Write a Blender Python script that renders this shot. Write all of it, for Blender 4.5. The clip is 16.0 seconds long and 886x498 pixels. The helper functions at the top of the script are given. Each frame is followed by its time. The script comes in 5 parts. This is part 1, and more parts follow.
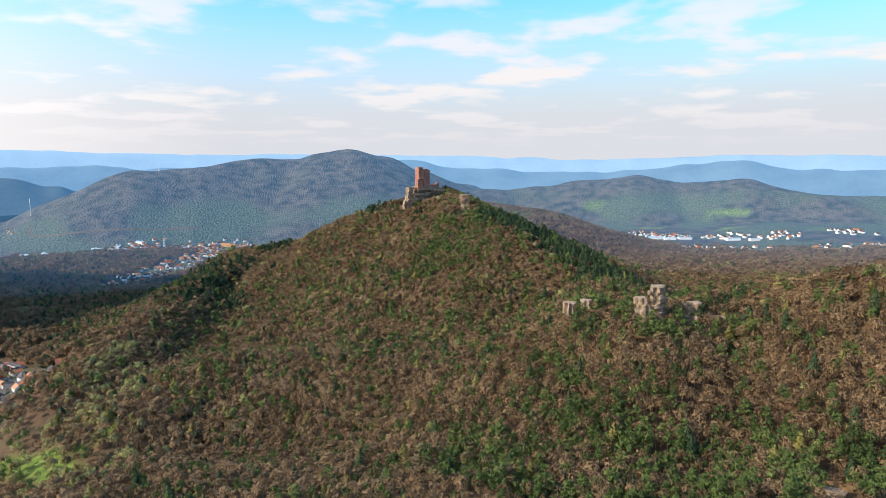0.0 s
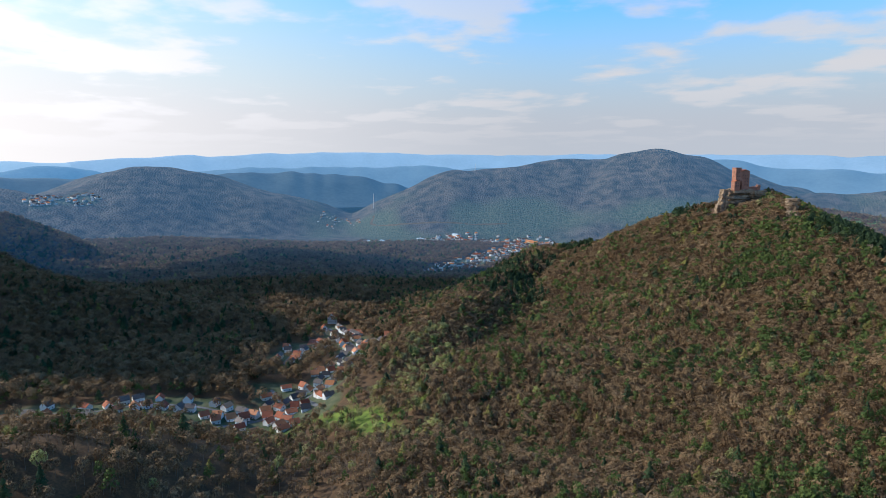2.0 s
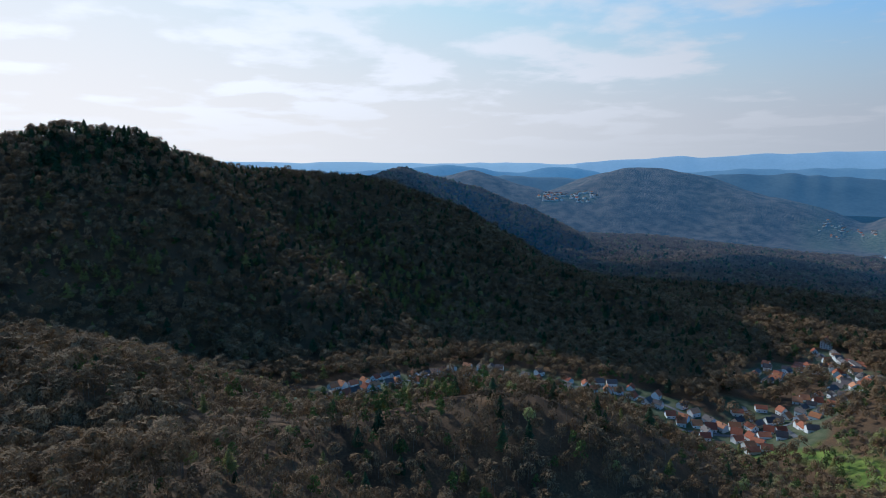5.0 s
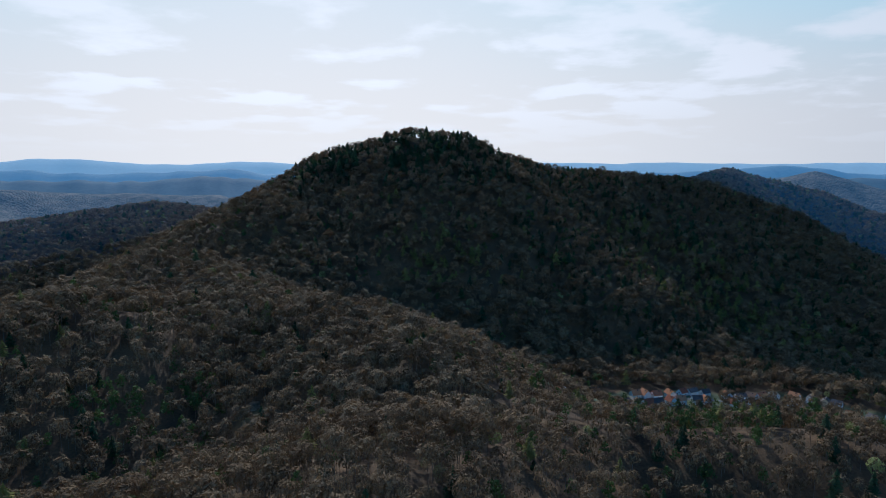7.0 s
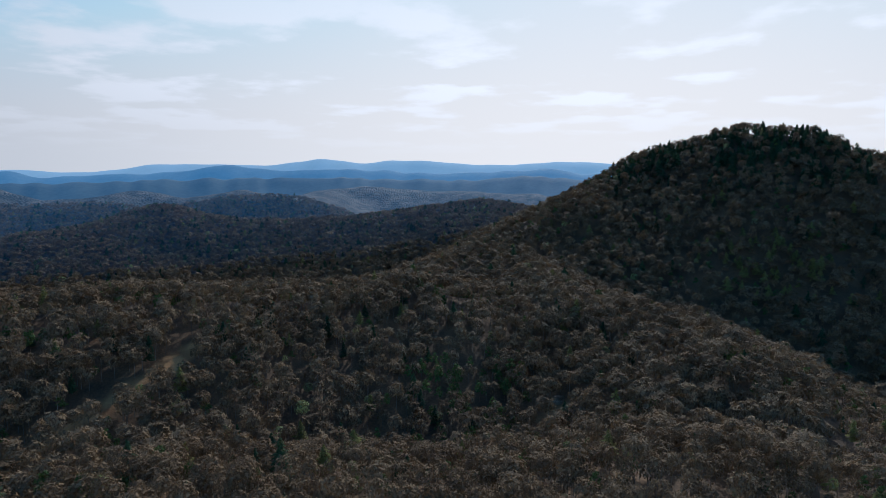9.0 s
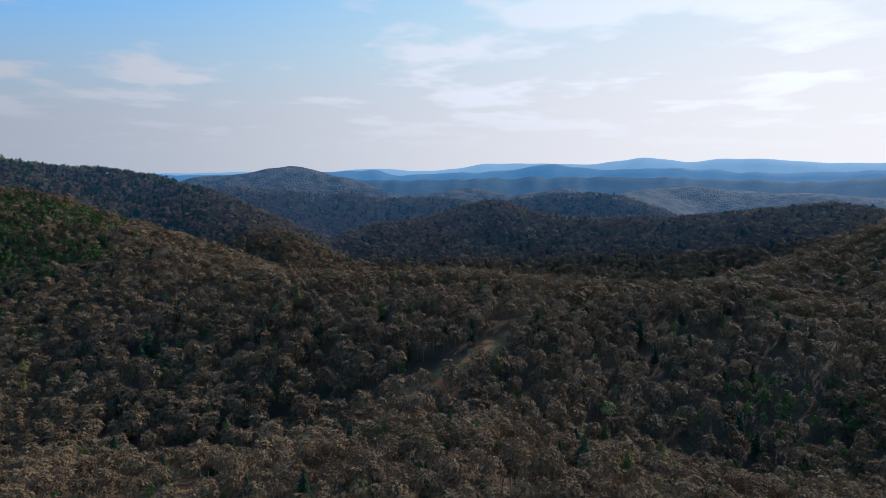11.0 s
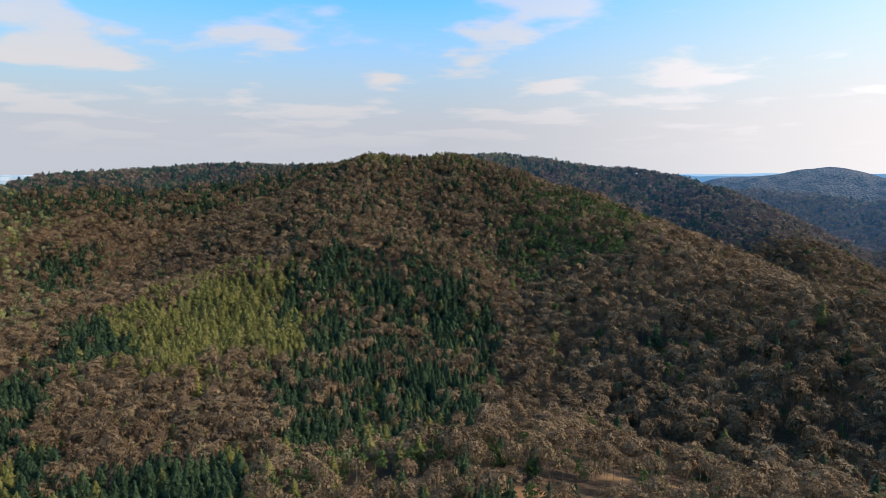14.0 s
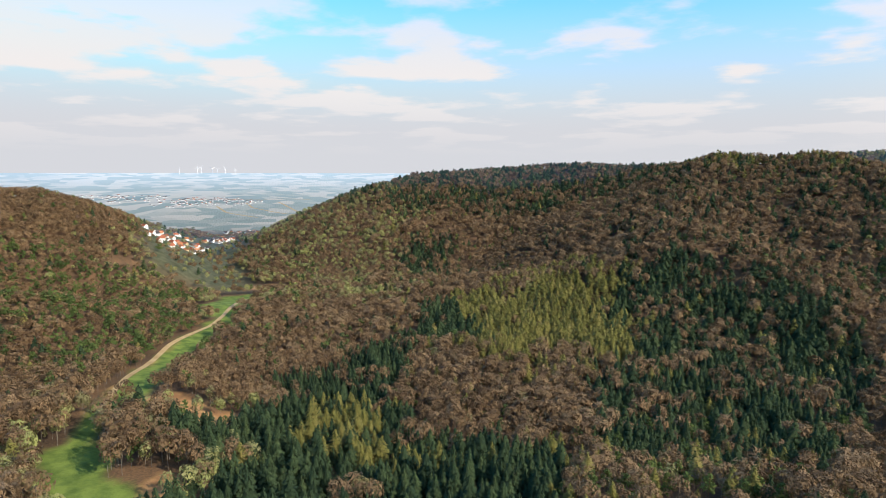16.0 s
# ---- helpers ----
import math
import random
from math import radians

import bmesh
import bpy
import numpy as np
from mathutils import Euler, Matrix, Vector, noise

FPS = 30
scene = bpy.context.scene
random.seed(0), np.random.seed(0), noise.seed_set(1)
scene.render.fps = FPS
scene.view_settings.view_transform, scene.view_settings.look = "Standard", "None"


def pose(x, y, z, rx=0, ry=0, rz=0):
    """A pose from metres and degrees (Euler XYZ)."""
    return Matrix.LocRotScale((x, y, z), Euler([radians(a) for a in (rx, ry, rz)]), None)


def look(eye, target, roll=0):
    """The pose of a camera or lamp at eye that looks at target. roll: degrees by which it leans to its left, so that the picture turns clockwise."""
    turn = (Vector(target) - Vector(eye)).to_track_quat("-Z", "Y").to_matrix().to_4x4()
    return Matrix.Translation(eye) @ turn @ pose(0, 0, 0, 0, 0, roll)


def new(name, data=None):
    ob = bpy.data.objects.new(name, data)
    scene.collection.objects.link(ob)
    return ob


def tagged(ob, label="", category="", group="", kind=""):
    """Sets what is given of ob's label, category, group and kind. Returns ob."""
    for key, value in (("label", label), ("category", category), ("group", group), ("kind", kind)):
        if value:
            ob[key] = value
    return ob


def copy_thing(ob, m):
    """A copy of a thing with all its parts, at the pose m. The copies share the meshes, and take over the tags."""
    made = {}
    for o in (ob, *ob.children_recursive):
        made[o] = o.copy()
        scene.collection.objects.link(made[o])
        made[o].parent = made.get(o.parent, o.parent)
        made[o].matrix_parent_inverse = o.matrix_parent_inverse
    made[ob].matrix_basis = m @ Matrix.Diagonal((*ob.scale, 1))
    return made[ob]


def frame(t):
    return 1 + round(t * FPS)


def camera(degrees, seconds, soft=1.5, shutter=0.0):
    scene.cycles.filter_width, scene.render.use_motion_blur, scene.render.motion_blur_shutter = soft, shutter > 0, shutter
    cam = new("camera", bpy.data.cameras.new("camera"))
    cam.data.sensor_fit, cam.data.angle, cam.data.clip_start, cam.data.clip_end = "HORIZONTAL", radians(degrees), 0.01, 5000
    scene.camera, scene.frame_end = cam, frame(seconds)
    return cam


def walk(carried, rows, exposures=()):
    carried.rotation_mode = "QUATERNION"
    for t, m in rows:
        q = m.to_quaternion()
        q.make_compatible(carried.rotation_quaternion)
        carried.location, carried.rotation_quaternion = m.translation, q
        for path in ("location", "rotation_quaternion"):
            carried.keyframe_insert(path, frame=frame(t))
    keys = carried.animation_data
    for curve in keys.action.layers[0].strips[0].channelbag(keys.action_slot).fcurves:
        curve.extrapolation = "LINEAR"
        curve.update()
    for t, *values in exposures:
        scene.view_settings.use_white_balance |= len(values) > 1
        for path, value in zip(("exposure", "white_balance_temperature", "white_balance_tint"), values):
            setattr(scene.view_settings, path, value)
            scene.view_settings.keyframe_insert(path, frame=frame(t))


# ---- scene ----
cam = camera(69.7, 16.0, soft=0.5)
SUN_POWER, SKY_GAIN = 5.0, (0.075, 0.235, 0.3)
# haze painted as glow on the distant backdrop: metres out, colour
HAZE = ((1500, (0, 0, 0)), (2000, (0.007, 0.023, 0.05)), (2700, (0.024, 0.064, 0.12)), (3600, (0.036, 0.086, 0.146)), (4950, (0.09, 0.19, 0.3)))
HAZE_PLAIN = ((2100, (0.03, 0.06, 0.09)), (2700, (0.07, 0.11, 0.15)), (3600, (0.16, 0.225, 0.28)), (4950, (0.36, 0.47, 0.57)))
EXPO = [(0.0, 0.25, 5750, 12), (1.5, -0.05, 5500, 11), (3.5, -0.5, 5100, 9), (7.0, -0.84, 4850, 8), (11.0, -0.7, 4950, 10), (13.5, -0.22, 5450, 12), (16.0, 0.15, 5800, 12)]
EYE = (0.0, 0.0, 340.0)
# seconds, heading, tilt, lean
TURN = [(0.0, 0.04, -7.53, 0.2), (0.5, 6.74, -7.52, 0.2), (1.0, 13.34, -7.5, 0.2), (1.5, 19.95, -7.45, 0.18), (2.0, 26.8, -7.43, 0.18),
        (2.5, 33.75, -7.38, 0.15), (3.0, 40.72, -7.35, 0.06), (3.5, 47.65, -7.33, 0.03), (4.75, 65.0, -7.26, 0.05), (6.0, 82.3, -7.2, 0.06),
        (6.5, 89.3, -7.18, 0.03), (7.0, 96.22, -7.15, 0.0), (7.5, 103.1, -7.14, 0.0), (8.0, 110.0, -7.13, 0.03), (8.5, 116.95, -7.13, 0.07),
        (9.75, 134.4, -7.16, 0.09), (11.0, 152.13, -7.19, 0.09), (11.5, 159.5, -7.19, 0.07), (12.0, 166.9, -7.19, 0.04), (12.5, 174.32, -7.17, 0.04),
        (13.0, 181.75, -7.15, 0.03), (13.5, 189.15, -7.13, -0.02), (14.0, 196.54, -7.11, -0.08), (14.5, 203.94, -7.1, -0.13), (15.0, 211.36, -7.1, -0.15),
        (15.5, 218.8, -7.13, -0.17), (16.0, 226.21, -7.19, -0.22)]


def aim(heading, tilt, lean):
    a, b = radians(heading), radians(tilt)
    way = Vector((-math.sin(a) * math.cos(b), math.cos(a) * math.cos(b), math.sin(b)))
    return look(EYE, Vector(EYE) + way * 100, -lean)


walk(cam, [(t, aim(*r)) for t, *r in TURN], exposures=EXPO)

# ---------------------------------------------------------------- sky and sun
SUN_BEARING, SUN_HEIGHT = 107.0, 31.5
world = bpy.data.worlds.new("sky")
scene.world = world
world.use_nodes = True
wn, wl = world.node_tree.nodes, world.node_tree.links
wn.clear()


def wnode(kind, **vals):
    n = wn.new(kind)
    for k, v in vals.items():
        n.inputs[k].default_value = v
    return n


sky = wn.new("ShaderNodeTexSky")
sky.sky_type, sky.sun_disc = "NISHITA", False
sky.sun_elevation, sky.sun_rotation = radians(SUN_HEIGHT), radians(-SUN_BEARING)
sky.altitude, sky.air_density, sky.dust_density, sky.ozone_density = 500, 1.0, 0.9, 2.0
coord = wn.new("ShaderNodeTexCoord")
split = wn.new("ShaderNodeSeparateXYZ")
wl.new(coord.outputs["Generated"], split.inputs[0])


def wmath(op, a, b=None, clamp=False):
    n = wn.new("ShaderNodeMath")
    n.operation, n.use_clamp = op, clamp
    for i, v in enumerate((a, b)):
        if v is None:
            continue
        if isinstance(v, (int, float)):
            n.inputs[i].default_value = v
        else:
            wl.new(v, n.inputs[i])
    return n.outputs[0]


up = split.outputs[2]
lift = wmath("ADD", wmath("MAXIMUM", up, 0.0), 0.1)
plane = wn.new("ShaderNodeCombineXYZ")
wl.new(wmath("DIVIDE", split.outputs[0], lift), plane.inputs[0])
wl.new(wmath("DIVIDE", split.outputs[1], lift), plane.inputs[1])
heap = wnode("ShaderNodeTexNoise", Scale=1.35, Detail=6.0, Roughness=0.52, Distortion=0.1)
veil = wnode("ShaderNodeTexNoise", Scale=0.4, Detail=4.0, Roughness=0.5)
wl.new(plane.outputs[0], heap.inputs["Vector"])
wl.new(plane.outputs[0], veil.inputs["Vector"])
cover = wmath("ADD", wmath("MULTIPLY", heap.outputs[0], 0.72), wmath("MULTIPLY", veil.outputs[0], 0.4))
puff = wn.new("ShaderNodeMapRange")
puff.interpolation_type = "SMOOTHSTEP"
puff.inputs["From Min"].default_value, puff.inputs["From Max"].default_value = 0.54, 0.64
wl.new(cover, puff.inputs["Value"])
fade = wmath("SUBTRACT", 1.25, wmath("MULTIPLY", up, 2.6), True)
puff_fac = wmath("MULTIPLY", wmath("MULTIPLY", puff.outputs[0], wmath("MULTIPLY", wmath("SUBTRACT", up, 0.02), 9.0, True)), fade, True)
dim = wn.new("ShaderNodeMix")
dim.data_type, dim.blend_type = "RGBA", "MULTIPLY"
dim.inputs[0].default_value = 1.0
dim.inputs[7].default_value = (SKY_GAIN[0], SKY_GAIN[1], SKY_GAIN[2], 1)
deep = wn.new("ShaderNodeMapRange")
deep.inputs["From Min"].default_value, deep.inputs["From Max"].default_value, deep.inputs["To Min"].default_value, deep.inputs["To Max"].default_value = 0.3, 1.0, 1.0, 0.55
wl.new(up, deep.inputs["Value"])
zenith = wn.new("ShaderNodeVectorMath")
zenith.operation = "SCALE"
wl.new(sky.outputs[0], zenith.inputs[0])
wl.new(deep.outputs[0], zenith.inputs["Scale"])
wl.new(zenith.outputs[0], dim.inputs[6])
mist = wn.new("ShaderNodeMix")
mist.data_type = "RGBA"
toward = wn.new("ShaderNodeVectorMath")
toward.operation = "DOT_PRODUCT"
toward.inputs[1].default_value = (-math.sin(radians(SUN_BEARING)), math.cos(radians(SUN_BEARING)), 0)
wl.new(coord.outputs["Generated"], toward.inputs[0])
glare = wmath("ADD", 0.62, wmath("MULTIPLY", wmath("POWER", wmath("MAXIMUM", toward.outputs["Value"], 0.0), 1.5), 0.74))
climb = wn.new("ShaderNodeMapRange")
climb.interpolation_type = "SMOOTHSTEP"
climb.inputs["From Min"].default_value, climb.inputs["From Max"].default_value = 0.05, 0.33
wl.new(up, climb.inputs["Value"])
open_blue = wmath("SUBTRACT", 1.0, wmath("MULTIPLY", wmath("MAXIMUM", toward.outputs["Value"], 0.0), 0.8))
wl.new(wmath("SUBTRACT", 1.0, wmath("MULTIPLY", climb.outputs[0], open_blue), True), mist.inputs[0])
pale = wn.new("ShaderNodeMix")
pale.data_type, pale.blend_type = "RGBA", "MULTIPLY"
pale.inputs[0].default_value = 1.0
tinge = wn.new("ShaderNodeMix")
tinge.data_type = "RGBA"
tinge.inputs[6].default_value, tinge.inputs[7].default_value = (1.05, 1.0, 0.93, 1), (1.28, 1.06, 0.83, 1)
wl.new(wmath("MAXIMUM", toward.outputs["Value"], 0.0), tinge.inputs[0])
wl.new(tinge.outputs[2], pale.inputs[6])
wl.new(glare, pale.inputs[7])
wl.new(pale.outputs[2], mist.inputs[7])
cap = wn.new("ShaderNodeVectorMath")
cap.operation = "MINIMUM"
cap.inputs[1].default_value = (1.1, 1.2, 1.35)
wl.new(dim.outputs[2], cap.inputs[0])
wl.new(cap.outputs[0], mist.inputs[6])
clouds = wn.new("ShaderNodeMix")
clouds.data_type = "RGBA"
wl.new(puff_fac, clouds.inputs[0])
wl.new(mist.outputs[2], clouds.inputs[6])
white = wn.new("ShaderNodeMix")
white.data_type, white.blend_type = "RGBA", "MULTIPLY"
white.inputs[0].default_value = 1.0
white.inputs[6].default_value = (1.42, 1.24, 1.06, 1)
wl.new(glare, white.inputs[7])
wl.new(white.outputs[2], clouds.inputs[7])
back = wnode("ShaderNodeBackground", Strength=1.0)
wl.new(clouds.outputs[2], back.inputs[0])
wout = wn.new("ShaderNodeOutputWorld")
wl.new(back.outputs[0], wout.inputs[0])

sun_data = bpy.data.lights.new("sun", "SUN")
sun_data.energy, sun_data.angle, sun_data.color = SUN_POWER, radians(0.6), (1.0, 0.86, 0.66)
a, b = radians(SUN_BEARING), radians(SUN_HEIGHT)
sun_way = Vector((-math.sin(a) * math.cos(b), math.cos(a) * math.cos(b), math.sin(b)))
new("sun", sun_data).matrix_world = look(sun_way * 900 + Vector((0, 0, 340)), (0, 0, 340))


# ---------------------------------------------------------------- materials
def material(name, stops, scale=0.2, fine=3.0, rough=0.9, attr="", vary=0.0, bump=0.0, spec=0.25, glow=None, through_light=0.0, metal=0.0, spread=None, sprays=0.0, lace=0.0):
    """A noise-varied surface: stops are colours from dark to light; attr names a per-piece tone that shifts along them."""
    m = bpy.data.materials.new(name)
    m.use_nodes = True
    n, l = m.node_tree.nodes, m.node_tree.links
    bsdf = n["Principled BSDF"]
    bsdf.inputs["Roughness"].default_value, bsdf.inputs["Specular IOR Level"].default_value, bsdf.inputs["Metallic"].default_value = rough, spec, metal
    geo = n.new("ShaderNodeNewGeometry")
    big, small = n.new("ShaderNodeTexNoise"), n.new("ShaderNodeTexNoise")
    for tex, s in ((big, scale), (small, fine)):
        tex.inputs["Scale"].default_value, tex.inputs["Detail"].default_value = s, 4.0
        l.new(geo.outputs["Position"], tex.inputs["Vector"])

    def mth(op, p, q):
        k = n.new("ShaderNodeMath")
        k.operation = op
        for i, v in enumerate((p, q)):
            if isinstance(v, (int, float)):
                k.inputs[i].default_value = v
            else:
                l.new(v, k.inputs[i])
        return k.outputs[0]

    fac = mth("ADD", mth("MULTIPLY", big.outputs[0], 0.6), mth("MULTIPLY", small.outputs[0], 0.4))
    fac = mth("ADD", mth("MULTIPLY", mth("SUBTRACT", fac, 0.5), spread or 2.2), 0.5)
    if attr == "object":
        info = n.new("ShaderNodeObjectInfo")
        tone = info.outputs["Random"]
    elif attr == "island":
        tone = geo.outputs["Random Per Island"]
    elif attr:
        at_node = n.new("ShaderNodeAttribute")
        at_node.attribute_name = attr
        tone = at_node.outputs["Fac"]
    if attr:
        fac = mth("ADD", mth("MULTIPLY", fac, 1 - vary), mth("MULTIPLY", tone, vary))
    if sprays:
        fac = mth("ADD", fac, mth("MULTIPLY", mth("SUBTRACT", geo.outputs["Random Per Island"], 0.5), sprays))
    ramp = n.new("ShaderNodeValToRGB")
    els = ramp.color_ramp.elements
    while len(els) < len(stops):
        els.new(0.5)
    for i, c in enumerate(stops):
        els[i].position, els[i].color = 0.12 + 0.76 * i / max(1, len(stops) - 1), (*c, 1)
    l.new(fac, ramp.inputs[0])
    l.new(ramp.outputs[0], bsdf.inputs["Base Color"])
    if bump:
        bp = n.new("ShaderNodeBump")
        bp.inputs["Strength"].default_value, bp.inputs["Distance"].default_value = 1.0, bump
        l.new(fac, bp.inputs["Height"])
        l.new(bp.outputs[0], bsdf.inputs["Normal"])
    out = n["Material Output"]
    if through_light:
        tr, mix = n.new("ShaderNodeBsdfTranslucent"), n.new("ShaderNodeMixShader")
        l.new(ramp.outputs[0], tr.inputs[0])
        mix.inputs[0].default_value = through_light
        l.new(bsdf.outputs[0], mix.inputs[1])
        l.new(tr.outputs[0], mix.inputs[2])
        l.new(mix.outputs[0], out.inputs[0])
    if lace:
        # gaps between the twigs or needles of a spray
        net, stretch, cut, clear, gaps = n.new("ShaderNodeTexNoise"), n.new("ShaderNodeMapping"), n.new("ShaderNodeMapRange"), n.new("ShaderNodeBsdfTransparent"), n.new("ShaderNodeMixShader")
        stretch.inputs["Scale"].default_value = (1.0, 1.0, 0.45)
        net.inputs["Scale"].default_value, net.inputs["Detail"].default_value = 0.95, 2.5
        cut.inputs["From Min"].default_value, cut.inputs["From Max"].default_value = lace - 0.02, lace + 0.02
        l.new(geo.outputs["Position"], stretch.inputs[0])
        l.new(stretch.outputs[0], net.inputs["Vector"])
        l.new(net.outputs[0], cut.inputs["Value"])
        l.new(cut.outputs[0], gaps.inputs[0])
        l.new(out.inputs[0].links[0].from_socket, gaps.inputs[1])
        l.new(clear.outputs[0], gaps.inputs[2])
        l.new(gaps.outputs[0], out.inputs[0])
    if glow:
        bsdf.inputs["Emission Color"].default_value, bsdf.inputs["Emission Strength"].default_value = (*glow, 1), 1.0
    return m


M = {}
M["bark"] = material("bark_grey", [(0.09, 0.075, 0.058), (0.29, 0.245, 0.19)], 0.5, 6, attr="tone", vary=0.4)
M["pine_bark"] = material("pine_bark", [(0.09, 0.05, 0.03), (0.26, 0.13, 0.07)], 0.5, 6)
M["twigs"] = material("bare_twigs", [(0.115, 0.07, 0.034), (0.2, 0.127, 0.06), (0.285, 0.19, 0.098)], 0.02, 1.3, attr="tone", vary=0.35, through_light=0.2, spread=3.0, sprays=0.45, lace=0.5)
M["pine"] = material("pine_needles", [(0.045, 0.068, 0.018), (0.085, 0.12, 0.028), (0.135, 0.17, 0.042)], 0.02, 1.3, attr="tone", vary=0.4, through_light=0.2, spread=2.6, sprays=0.3, lace=0.55)
M["spruce"] = material("spruce_needles", [(0.024, 0.044, 0.02), (0.044, 0.07, 0.028), (0.08, 0.11, 0.038)], 0.02, 1.5, attr="tone", vary=0.4, through_light=0.25, spread=2.6, sprays=0.35, lace=0.55)
M["larch"] = material("larch_needles", [(0.12, 0.105, 0.028), (0.2, 0.185, 0.04), (0.28, 0.23, 0.07)], 0.02, 1.5, attr="tone", vary=0.45, through_light=0.25, spread=2.6, sprays=0.35, lace=0.55)
M["bud"] = material("budding_leaves", [(0.19, 0.165, 0.085), (0.28, 0.265, 0.1), (0.33, 0.34, 0.1)], 0.02, 1.3, attr="tone", vary=0.6, through_light=0.25, sprays=0.3, lace=0.51)

# ---------------------------------------------------------------- the shape of the land
def at(bearing, far, z=0.0):
    a = radians(bearing)
    return Vector((-math.sin(a) * far, math.cos(a) * far, z))


class Ridge:
    def __init__(self, slope, top, *nodes):
        self.slope, self.top = slope, top
        self.p = np.array([at(*n)[:] for n in nodes])

    def height(self, x, y):
        best = np.full(x.shape, -1e9)
        for p, q in zip(self.p[:-1], self.p[1:]):
            e = q[:2] - p[:2]
            k = np.clip(((x - p[0]) * e[0] + (y - p[1]) * e[1]) / (e @ e), 0, 1)
            away = np.hypot(x - p[0] - k * e[0], y - p[1] - k * e[1])
            best = np.maximum(best, p[2] + k * (q[2] - p[2]) - self.slope * (np.sqrt(away ** 2 + self.top ** 2) - self.top))
        return best


